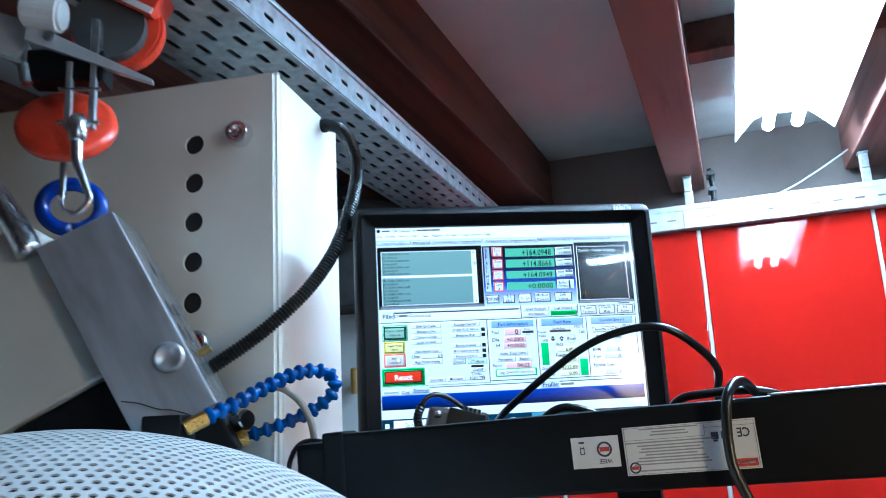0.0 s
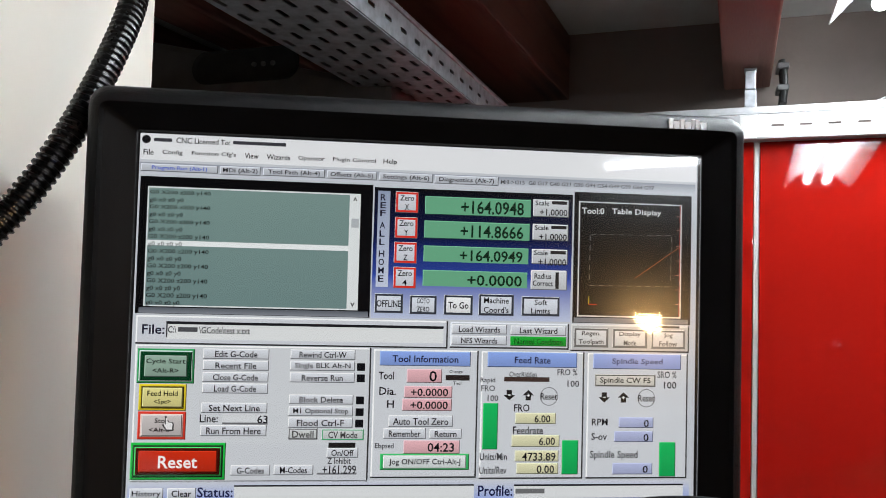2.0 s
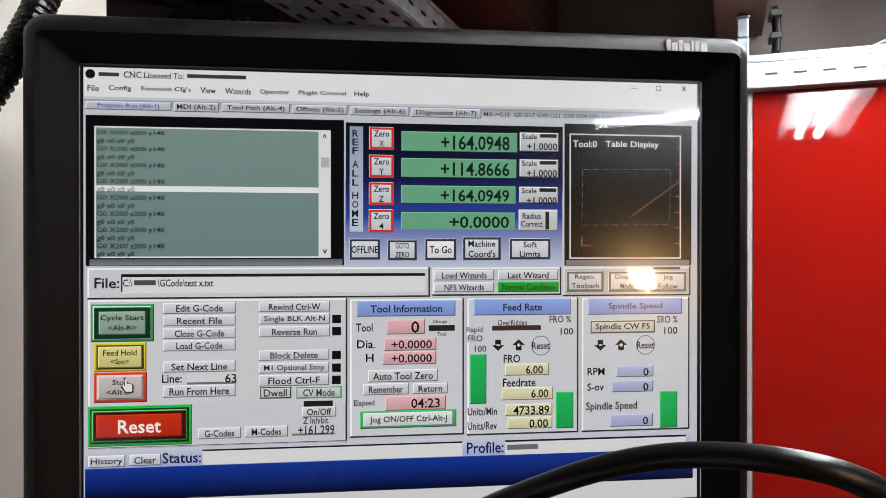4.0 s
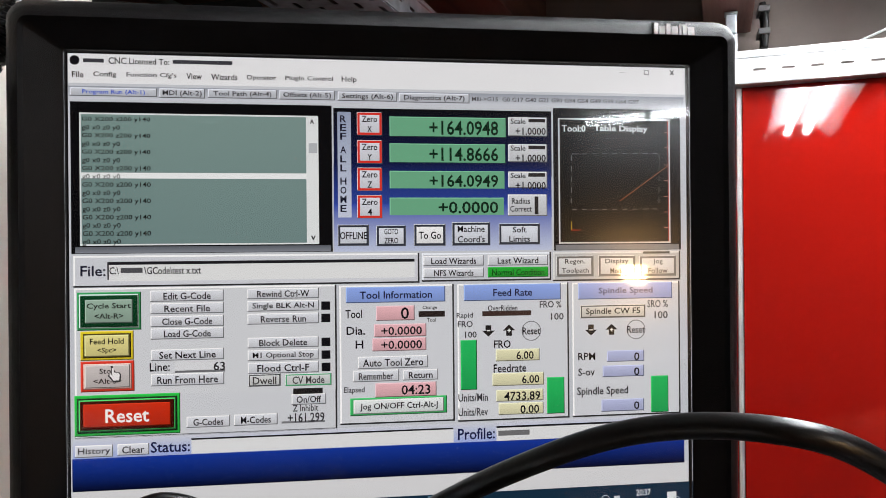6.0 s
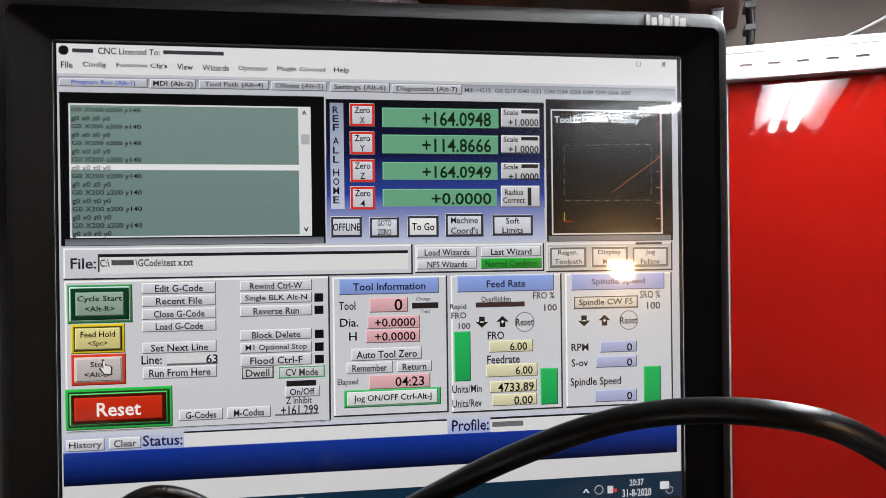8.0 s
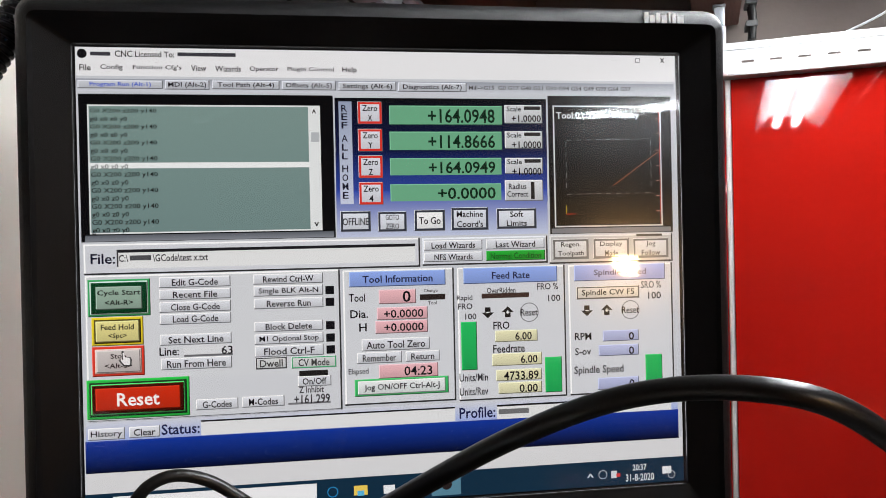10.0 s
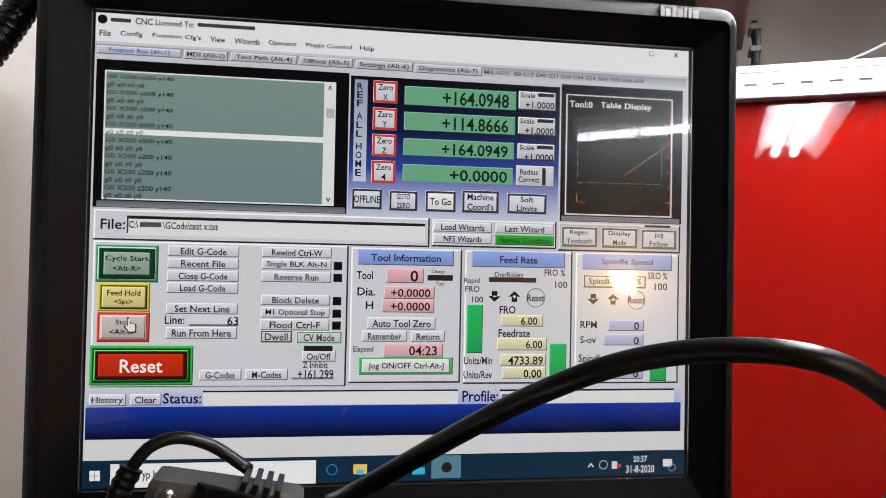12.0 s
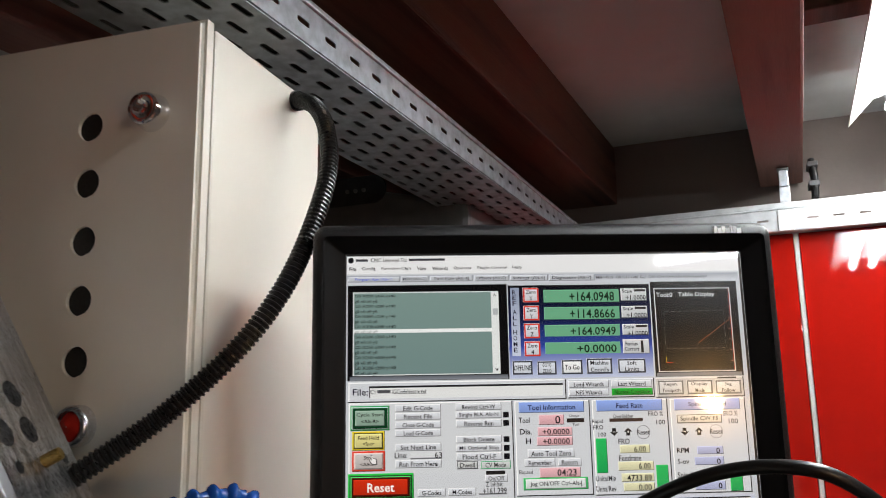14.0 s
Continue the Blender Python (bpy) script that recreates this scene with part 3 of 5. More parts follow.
def ui_text(x0, y0, x1, y1, s, c, layer=4):
    b = letters(s, (x1 - x0) / 1024 * 0.304, abs(y1 - y0) / 768 * 0.228)
    b.transform(Matrix.Translation((ux(x0), YS - 0.00016 * layer - 0.00004, uz(max(y0, y1)))))
    part("caption", b, ui_mat(c), display)


def ui_button(x0, y0, x1, y1, lines, c, tc, edge=None, lift=0):
    big = (x1 - x0) > 180
    base = (3 if lines or not big else 2) + lift
    b = bmesh.new()
    panel = big and not lines and (y1 - y0) > 40
    e = 2.8 if panel else 1.5
    hi, lo = tuple(min(250, int(v * 1.14 + 12)) for v in c), tuple(int(v * (0.22 if panel else 0.5)) for v in c)
    quad(b, x0, y0, x1, y1, base, 1)
    quad(b, x0, y0, x1 - e, y1 - e, base + 0.3, 2)
    quad(b, x0 + e, y0 + e, x1 - e, y1 - e, base + 0.6, 0)
    if edge:
        w = min(4.5, (y1 - y0) * 0.12)
        quad(b, x0 + 0.7, y0 + 0.7, x1 - 0.7, y1 - 0.7, base + 0.7, 3)
        quad(b, x0 + w, y0 + w, x1 - w, y1 - w, base + 0.85, 0)
    top = tuple(min(250, int(v * 1.06)) for v in c)
    bot = tuple(int(v * 0.9) for v in c)
    part("panel" if big and not lines else "button", b, ui_mat(c) if big else ui_mat(top, bot), display, "", False, None, (ui_mat(lo), ui_mat(hi), ui_mat(edge or c)))
    n = len(lines)
    for k, s in enumerate(lines):
        h = (y1 - y0) / n * (0.62 if n == 1 else 0.56)
        h = min(h, 22 if s == "Reset" else 15 if big else 12.5)
        wide = min((x1 - x0) * (0.86 if n == 1 else 0.93), len(s) * h * (0.60 if len(s) > 2 else 0.72))
        yc, xc = y0 + (y1 - y0) * (k + 0.5 + (0.06 if n > 1 and k == 0 else -0.06 if n > 1 else 0)) / n, (x0 + x1) / 2
        ui_text(xc - wide / 2, yc - h / 2, xc + wide / 2, yc + h / 2, s, tc, base + 1.2)


def ui_disc(x, y, r, c, layer=4):
    b = bmesh.new()
    b.faces.new([b.verts.new((ux(x + r * math.cos(a)), YS - 0.00016 * layer, uz(y + r * math.sin(a)))) for a in (2 * math.pi * k / 24 for k in range(24))])
    part("icon", b, ui_mat(c), display)


def ui_ring(x, y, r, c, layer=4):
    b = bmesh.new()
    rows = [[b.verts.new((ux(x + q * math.cos(2 * math.pi * k / 28)), YS - 0.00016 * layer, uz(y + q * math.sin(2 * math.pi * k / 28)))) for k in range(28)] for q in (r, r - max(1.2, r * 0.09))]
    for k in range(28):
        b.faces.new((rows[0][k], rows[0][(k + 1) % 28], rows[1][(k + 1) % 28], rows[1][k]))
    part("ring_icon", b, ui_mat(c), display)


def ui_line(x0, y0, x1, y1, w, c):
    b = bmesh.new()
    d = Vector((x1 - x0, y1 - y0)).normalized() * w / 2
    b.faces.new([b.verts.new((ux(x), YS - 0.00016 * 5, uz(y))) for x, y in ((x0 - d.y, y0 + d.x), (x1 - d.y, y1 + d.x), (x1 + d.y, y1 - d.x), (x0 + d.y, y0 - d.x))])
    part("path_line", b, ui_mat(c), display)


def ui_arrow(x, y, s):
    b = bmesh.new()
    pts = [(-5, -9), (5, -9), (5, 0), (11, 0), (0, 10), (-11, 0), (-5, 0)]
    b.faces.new([b.verts.new((ux(x + p), YS - 0.00016 * 4, uz(y - s * q))) for p, q in pts])
    part("arrow_icon", b, ui_mat((30, 28, 28)), display)
    ui_rect(x - 3, y - 1, x + 3, y + 1, (225, 225, 225), 5, "sign")
    if s > 0:
        ui_rect(x - 1, y - 3, x + 1, y + 3, (225, 225, 225), 5, "sign")


def ui_cursor(x, y):
    b = bmesh.new()
    pts = [(-6, -12), (-3, -12), (-2, -4), (6, -3), (8, 0), (7, 10), (-3, 10), (-10, 1), (-8, -1), (-5, 1)]
    b.faces.new([b.verts.new((ux(x + p * 1.15), YS - 0.00016 * 7, uz(y + q * 1.15))) for p, q in pts])
    b.faces.new([b.verts.new((ux(x + p * 0.85), YS - 0.00016 * 7.5, uz(y + q * 0.9))) for p, q in pts]).material_index = 1
    part("cursor", b, ui_mat((60, 60, 60)), display, "", False, None, (ui_mat((235, 232, 232)),))


ui_rect(1.0, 1.0, 1022.1, 46.8, (232, 232, 234), 1, 'title_bar')
ui_disc(11.1, 11.3, 7.5, (20, 20, 24))
ui_rect(23.7, 8.3, 54.9, 14.4, (60, 60, 66), 4, 'bar')
ui_text(61.7, 5.2, 88.9, 16.0, 'CNC', (16, 16, 20), 4)
ui_text(93.2, 6.0, 154.3, 15.7, 'Licensed To:', (16, 16, 20), 4)
ui_rect(159.5, 7.5, 252.2, 13.6, (60, 60, 66), 4, 'bar')
ui_text(6.9, 28.3, 24.5, 38.4, 'File', (16, 16, 20), 4)
ui_text(38.8, 28.2, 73.6, 37.8, 'Config', (16, 16, 20), 4)
ui_text(88.9, 28.5, 165.5, 37.0, "Function Cfg's", (16, 16, 20), 4)
ui_text(180.3, 27.6, 204.7, 37.7, 'View', (16, 16, 20), 4)
ui_text(218.7, 28.2, 260.1, 37.9, 'Wizards', (16, 16, 20), 4)
ui_text(274.3, 28.4, 321.5, 38.0, 'Operator', (16, 16, 20), 4)
ui_text(335.9, 28.5, 412.9, 37.3, 'PlugIn Control', (16, 16, 20), 4)
ui_text(426.6, 27.7, 451.4, 38.1, 'Help', (16, 16, 20), 4)
ui_rect(902.2, 10.6, 913.3, 11.3, (90, 90, 94), 3, 'window_icon')
ui_rect(947.3, 5.9, 956.4, 14.0, (110, 110, 114), 3, 'window_icon')
ui_rect(948.4, 7.0, 955.3, 12.9, (232, 232, 234), 4, 'window_icon')
ui_text(993.8, 5.0, 1002.9, 13.5, 'x', (90, 90, 94), 4)
ui_rect(1.0, 51.4, 1019.7, 71.4, (150, 155, 165), 2, 'tab_strip', (205, 208, 216))
ui_button(3.5, 54.0, 135.2, 67.4, ['Program Run (Alt-1)'], (196, 199, 206), (40, 80, 200))
ui_button(138.7, 53.0, 209.0, 68.3, ['MDI (Alt-2)'], (196, 199, 206), (20, 20, 24))
ui_button(213.4, 52.8, 322.3, 67.3, ['Tool Path (Alt-4)'], (196, 199, 206), (20, 20, 24))
ui_button(326.0, 52.5, 415.5, 67.7, ['Offsets (Alt-5)'], (196, 199, 206), (20, 20, 24))
ui_button(420.1, 52.8, 517.9, 68.0, ['Settings (Alt-6)'], (196, 199, 206), (20, 20, 24))
ui_button(520.8, 53.0, 639.7, 68.8, ['Diagnostics (Alt-7)'], (196, 199, 206), (20, 20, 24))
ui_text(643.6, 57.3, 938.0, 64.5, 'Mill->G15  G0 G17 G40 G21 G90 G94 G54 G49 G99 G64 G97', (70, 70, 74), 4)
ui_rect(3.6, 76.1, 409.9, 316.1, (12, 12, 14), 2, 'listing_frame')
ui_rect(9.6, 305.2, 407.2, 315.2, (90, 94, 102), 3, 'listing_bevel', (130, 134, 142))
ui_rect(17.0, 93.5, 388.1, 303.3, (225, 228, 228), 3, 'listing_border')
ui_rect(19.5, 96.1, 368.3, 301.0, (122, 146, 141), 4, 'listing', (112, 136, 134))
ui_rect(19.5, 188.0, 368.7, 197.2, (236, 238, 238), 5, 'listing_row')
ui_text(21.2, 100.0, 124.8, 108.0, 'G0 X200 z200 y140', (8, 12, 12), 6)
ui_text(21.2, 112.9, 78.7, 121.9, 'g0 x0 z0 y0', (8, 12, 12), 6)
ui_text(21.2, 125.7, 124.8, 134.0, 'G0 X200 z200 y140', (8, 12, 12), 6)
ui_text(21.2, 138.6, 78.7, 147.8, 'g0 x0 z0 y0', (8, 12, 12), 6)
ui_text(21.2, 151.5, 124.8, 160.0, 'G0 X200 z200 y140', (8, 12, 12), 6)
ui_text(21.2, 164.3, 78.7, 173.7, 'g0 x0 z0 y0', (8, 12, 12), 6)
ui_text(21.2, 177.2, 124.8, 186.0, 'G0 X200 z200 y140', (8, 12, 12), 6)
ui_text(21.2, 190.0, 78.7, 199.5, 'g0 x0 z0 y0', (110, 112, 112), 6)
ui_text(21.2, 202.9, 124.8, 212.0, 'G0 X200 z200 y140', (8, 12, 12), 6)
ui_text(21.2, 215.7, 78.7, 225.3, 'g0 x0 z0 y0', (8, 12, 12), 6)
ui_text(21.2, 228.5, 124.7, 237.9, 'G0 X200 z200 y140', (8, 12, 12), 6)
ui_text(21.2, 241.4, 78.6, 251.2, 'g0 x0 z0 y0', (8, 12, 12), 6)
ui_text(21.3, 254.2, 124.7, 263.8, 'G0 X200 z200 y140', (8, 12, 12), 6)
ui_text(21.3, 267.0, 78.6, 277.0, 'g0 x0 z0 y0', (8, 12, 12), 6)
ui_text(21.3, 279.8, 124.7, 289.8, 'G0 X200 z200 y140', (8, 12, 12), 6)
ui_text(21.3, 292.6, 78.6, 302.7, 'g0 x0 z0 y0', (8, 12, 12), 6)
ui_rect(372.5, 138.5, 386.0, 154.8, (178, 182, 186), 5, 'scroll_thumb')
ui_text(374.4, 99.9, 381.7, 107.1, '^', (50, 50, 50), 5)
ui_text(374.6, 289.6, 382.7, 296.9, 'v', (50, 50, 50), 5)
ui_rect(412.7, 79.8, 781.2, 191.6, (14, 15, 18), 2, 'readout_panel', (20, 28, 70))
ui_rect(412.3, 171.9, 780.6, 260.2, (20, 28, 70), 2.1, 'readout_panel', (52, 76, 168))
ui_rect(412.0, 238.1, 780.1, 316.4, (52, 76, 168), 2.2, 'readout_panel', (190, 198, 222))
ui_rect(419.1, 86.1, 441.2, 260.0, (150, 160, 184), 3, 'ref_bar', (198, 204, 222))
ui_text(423.6, 91.5, 433.6, 103.3, 'R', (20, 22, 40), 4)
ui_text(423.5, 105.8, 433.6, 117.6, 'E', (20, 22, 40), 4)
ui_text(423.5, 120.1, 433.5, 131.9, 'F', (20, 22, 40), 4)
ui_text(423.4, 142.2, 433.4, 154.1, 'A', (20, 22, 40), 4)
ui_text(423.3, 157.3, 433.3, 169.1, 'L', (20, 22, 40), 4)
ui_text(423.3, 172.3, 433.3, 184.1, 'L', (20, 22, 40), 4)
ui_text(423.2, 193.8, 433.2, 205.7, 'H', (20, 22, 40), 4)
ui_text(423.1, 208.8, 433.1, 220.7, 'O', (20, 22, 40), 4)
ui_text(423.0, 223.8, 433.0, 235.7, 'M', (20, 22, 40), 4)
ui_text(423.0, 238.8, 433.0, 250.7, 'E', (20, 22, 40), 4)
ui_button(451.1, 86.3, 492.5, 124.3, ['Zero', 'X'], (214, 216, 224), (20, 20, 24), edge=(214, 52, 44))
ui_button(504.8, 92.5, 702.8, 126.1, [], (106, 168, 132), (14, 14, 18))
ui_text(571.2, 97.6, 688.3, 121.6, '+164.0948', (14, 40, 26), 5)
ui_button(705.9, 90.9, 773.9, 122.9, [], (206, 208, 212), (14, 14, 18))
ui_text(709.8, 92.7, 736.0, 101.7, 'Scale', (16, 16, 20), 4)
ui_rect(740.9, 93.0, 770.2, 99.1, (40, 38, 38), 4, 'led')
ui_text(718.4, 107.8, 771.0, 120.1, '+1.0000', (16, 16, 20), 4)
ui_button(450.9, 132.5, 492.3, 170.8, ['Zero', 'Y'], (214, 216, 224), (20, 20, 24), edge=(214, 52, 44))
ui_button(504.5, 137.1, 701.5, 169.7, [], (106, 168, 132), (14, 14, 18))
ui_text(570.9, 142.5, 688.0, 165.2, '+114.8666', (14, 40, 26), 5)
ui_button(705.6, 136.5, 773.5, 166.8, [], (206, 208, 212), (14, 14, 18))
ui_text(709.4, 138.3, 735.6, 147.4, 'Scale', (16, 16, 20), 4)
ui_rect(740.5, 138.7, 769.8, 144.9, (40, 38, 38), 4, 'led')
ui_text(718.0, 153.4, 770.6, 165.9, '+1.0000', (16, 16, 20), 4)
ui_button(450.7, 177.8, 492.0, 216.2, ['Zero', 'Z'], (214, 216, 224), (20, 20, 24), edge=(214, 52, 44))
ui_button(504.3, 182.7, 700.2, 213.3, [], (106, 168, 132), (14, 14, 18))
ui_text(570.6, 188.4, 687.7, 208.7, '+164.0949', (14, 40, 26), 5)
ui_button(705.2, 183.0, 773.2, 210.7, [], (206, 208, 212), (14, 14, 18))
ui_text(709.1, 184.8, 735.2, 194.0, 'Scale', (16, 16, 20), 4)
ui_rect(740.1, 185.4, 769.4, 191.7, (40, 38, 38), 4, 'led')
ui_text(717.7, 199.9, 770.2, 212.7, '+1.0000', (16, 16, 20), 4)
ui_button(450.5, 223.0, 491.8, 261.6, ['Zero', '4'], (214, 216, 224), (20, 20, 24), edge=(214, 52, 44))
ui_button(504.0, 227.2, 698.9, 257.8, [], (106, 168, 132), (14, 14, 18))
ui_text(585.4, 233.1, 687.3, 253.1, '+0.0000', (14, 40, 26), 5)
ui_button(704.0, 221.8, 772.8, 258.4, [], (206, 208, 212), (14, 14, 18))
ui_text(710.7, 227.4, 742.6, 237.6, 'Radius', (16, 16, 20), 4)
ui_text(707.7, 240.7, 745.5, 250.9, 'Correct', (16, 16, 20), 4)
ui_rect(750.5, 225.2, 757.1, 255.6, (40, 38, 38), 4, 'led')
ui_button(418.3, 272.0, 469.4, 306.9, ['OFFLINE'], (216, 219, 228), (20, 20, 24), edge=(52, 56, 66))
ui_button(481.6, 273.7, 530.6, 307.9, ['GOTO', 'ZERO'], (216, 219, 228), (20, 20, 24), edge=(52, 56, 66))
ui_button(543.9, 271.6, 597.2, 307.9, ['To Go'], (240, 240, 242), (20, 20, 24), edge=(52, 56, 66))
ui_button(607.9, 268.5, 673.4, 307.9, ['Machine', "Coord's"], (216, 219, 228), (20, 20, 24), edge=(52, 56, 66))
ui_button(688.1, 271.1, 759.6, 306.9, ['Soft', 'Limits'], (216, 219, 228), (20, 20, 24), edge=(52, 56, 66))
ui_rect(784.2, 73.9, 1012.8, 317.6, (14, 14, 16), 2, 'path_panel')
ui_rect(787.0, 307.9, 1008.7, 316.6, (120, 122, 128), 3, 'path_bevel')
ui_rect(792.9, 91.0, 993.5, 305.9, (214, 214, 214), 3, 'path_border')
ui_rect(795.3, 93.3, 990.9, 303.5, (16, 15, 15), 4, 'path_view')
ui_text(798.7, 102.3, 841.2, 114.0, 'Tool:0', (225, 225, 225), 5)
ui_text(856.2, 102.1, 952.7, 114.8, 'Table Display', (225, 225, 225), 5)
ui_rect(817.0, 151.8, 825.9, 152.9, (130, 130, 130), 5, 'dash')
ui_rect(816.1, 247.2, 825.0, 248.3, (130, 130, 130), 5, 'dash')
ui_rect(834.8, 151.6, 843.8, 152.6, (130, 130, 130), 5, 'dash')
ui_rect(834.0, 247.1, 842.9, 248.2, (130, 130, 130), 5, 'dash')
ui_rect(852.8, 151.3, 861.7, 152.3, (130, 130, 130), 5, 'dash')
ui_rect(851.8, 246.9, 860.8, 248.0, (130, 130, 130), 5, 'dash')
ui_rect(870.7, 151.0, 879.7, 152.0, (130, 130, 130), 5, 'dash')
ui_rect(869.8, 246.8, 878.8, 247.9, (130, 130, 130), 5, 'dash')
ui_rect(888.8, 150.7, 897.8, 151.8, (130, 130, 130), 5, 'dash')
ui_rect(887.8, 246.7, 896.8, 247.8, (130, 130, 130), 5, 'dash')
ui_rect(906.9, 150.5, 915.9, 151.5, (130, 130, 130), 5, 'dash')
ui_rect(905.9, 246.6, 914.9, 247.7, (130, 130, 130), 5, 'dash')
ui_rect(925.0, 150.2, 934.1, 151.2, (130, 130, 130), 5, 'dash')
ui_rect(924.0, 246.5, 933.1, 247.6, (130, 130, 130), 5, 'dash')
ui_rect(943.2, 149.9, 952.4, 150.9, (130, 130, 130), 5, 'dash')
ui_rect(942.2, 246.4, 951.3, 247.5, (130, 130, 130), 5, 'dash')
ui_rect(961.5, 149.6, 970.7, 150.6, (130, 130, 130), 5, 'dash')
ui_rect(960.5, 246.3, 969.6, 247.4, (130, 130, 130), 5, 'dash')
ui_rect(815.0, 154.8, 816.1, 164.3, (130, 130, 130), 5, 'dash')
ui_rect(972.7, 152.4, 973.8, 162.1, (130, 130, 130), 5, 'dash')
ui_rect(814.8, 173.0, 815.9, 182.5, (130, 130, 130), 5, 'dash')
ui_rect(972.5, 170.9, 973.6, 180.6, (130, 130, 130), 5, 'dash')
ui_rect(814.7, 191.2, 815.8, 200.7, (130, 130, 130), 5, 'dash')
ui_rect(972.3, 189.4, 973.4, 199.1, (130, 130, 130), 5, 'dash')
ui_rect(814.5, 209.4, 815.6, 218.9, (130, 130, 130), 5, 'dash')
ui_rect(972.1, 207.8, 973.2, 217.5, (130, 130, 130), 5, 'dash')
ui_rect(814.3, 227.6, 815.4, 237.1, (130, 130, 130), 5, 'dash')
ui_rect(971.9, 226.3, 973.0, 236.0, (130, 130, 130), 5, 'dash')
ui_rect(990.2, 91.6, 989.2, 303.0, (190, 60, 36), 5, 'axis')
ui_rect(983.3, 113.2, 992.5, 114.2, (200, 150, 140), 5, 'tick')
ui_rect(983.1, 139.5, 992.3, 140.6, (200, 150, 140), 5, 'tick')
ui_rect(982.7, 169.8, 991.9, 170.8, (200, 150, 140), 5, 'tick')
ui_rect(982.4, 197.0, 991.6, 198.1, (200, 150, 140), 5, 'tick')
ui_rect(982.1, 224.3, 991.3, 225.4, (200, 150, 140), 5, 'tick')
ui_rect(981.8, 251.5, 991.0, 252.6, (200, 150, 140), 5, 'tick')
ui_rect(981.5, 278.7, 990.7, 279.9, (200, 150, 140), 5, 'tick')
ui_line(902.0, 232.7, 990.9, 170.6, 0.8, (190, 110, 70))
ui_rect(814.0, 267.7, 815.1, 283.0, (200, 180, 40), 5, 'axis')
ui_rect(813.9, 282.1, 830.7, 283.3, (200, 50, 30), 5, 'axis')
ui_button(6.2, 319.3, 552.7, 369.2, [], (208, 210, 216), (14, 14, 18))
ui_text(17.1, 334.2, 54.9, 351.1, 'File:', (24, 26, 44), 4)
ui_rect(57.5, 329.0, 544.3, 359.9, (225, 226, 226), 4, 'field')
ui_rect(57.5, 329.0, 544.4, 333.9, (30, 30, 34), 5, 'field_edge')
ui_rect(57.5, 329.0, 60.0, 357.3, (60, 60, 64), 5, 'field_edge')
ui_text(60.8, 337.0, 75.2, 348.6, 'C:\\', (40, 40, 44), 6)
ui_rect(77.8, 338.8, 111.0, 346.9, (80, 80, 84), 6, 'bar')
ui_text(113.5, 337.2, 200.7, 349.1, '\\GCode\\test x.txt', (40, 40, 44), 6)
ui_button(556.7, 320.0, 778.7, 367.8, [], (200, 203, 210), (14, 14, 18))
ui_button(559.5, 324.6, 661.7, 341.7, ['Load Wizards'], (214, 216, 222), (14, 14, 18))
ui_button(668.5, 324.8, 773.0, 342.1, ['Last Wizard'], (214, 216, 222), (14, 14, 18))
ui_button(559.4, 345.1, 661.6, 361.5, ['NFS Wizards'], (214, 216, 222), (14, 14, 18))
ui_button(668.4, 344.6, 773.8, 362.1, ['Normal Condition'], (30, 160, 50), (10, 60, 16))
ui_button(782.0, 320.2, 1011.2, 370.2, [], (186, 186, 186), (14, 14, 18))
ui_button(787.9, 326.9, 853.7, 362.5, ['Regen.', 'Toolpath'], (214, 214, 214), (70, 66, 64), edge=(110, 108, 106))
ui_button(862.0, 327.1, 928.9, 362.9, ['Display', 'Mode'], (214, 214, 214), (70, 66, 64), edge=(110, 108, 106))
ui_button(936.3, 328.2, 1003.1, 363.3, ['Jog', 'Follow'], (214, 214, 214), (70, 66, 64), edge=(110, 108, 106))
ui_rect(942.4, 320.5, 991.2, 324.4, (70, 66, 60), 5, 'led')
ui_button(7.1, 370.2, 415.3, 544.9, [], (209, 211, 215), (14, 14, 18))
ui_button(11.5, 377.0, 108.0, 437.0, [], (46, 150, 84), (14, 14, 18))
ui_button(14.5, 380.0, 105.0, 434.0, [], (196, 222, 204), (14, 14, 18), lift=1)
ui_button(16.5, 382.0, 103.0, 432.0, [], (14, 60, 34), (14, 14, 18), lift=2)
ui_button(24.0, 388.5, 95.5, 425.5, ['Cycle Start', '<Alt-R>'], (148, 172, 156), (8, 14, 10), lift=3)
ui_button(16.0, 438.2, 96.2, 484.4, [], (216, 192, 44), (14, 14, 18))
ui_button(20.0, 442.0, 92.2, 480.6, [], (74, 64, 20), (14, 14, 18), lift=1)
ui_button(22.5, 444.4, 89.8, 478.2, ['Feed Hold', '<Spc>'], (222, 212, 142), (14, 12, 6), lift=2)
ui_button(16.0, 485.6, 97.0, 534.0, [], (216, 60, 44), (14, 14, 18))
ui_button(20.4, 489.8, 92.8, 529.8, [], (240, 190, 180), (14, 14, 18), lift=1)
ui_button(22.6, 491.8, 90.6, 527.8, ['Stop', '<Alt-S>'], (196, 188, 186), (24, 12, 10), lift=2)
ui_button(122.1, 375.4, 235.5, 393.3, ['Edit G-Code'], (214, 216, 222), (14, 14, 18))
ui_button(122.1, 395.8, 235.5, 413.1, ['Recent File'], (214, 216, 222), (14, 14, 18))
ui_button(122.0, 416.3, 235.4, 433.7, ['Close G-Code'], (214, 216, 222), (14, 14, 18))
ui_button(122.0, 435.8, 235.4, 453.5, ['Load G-Code'], (214, 216, 222), (14, 14, 18))
ui_button(122.0, 469.5, 235.3, 487.6, ['Set Next Line'], (214, 216, 222), (14, 14, 18))
ui_button(122.0, 508.5, 235.2, 527.9, ['Run From Here'], (214, 216, 222), (14, 14, 18))
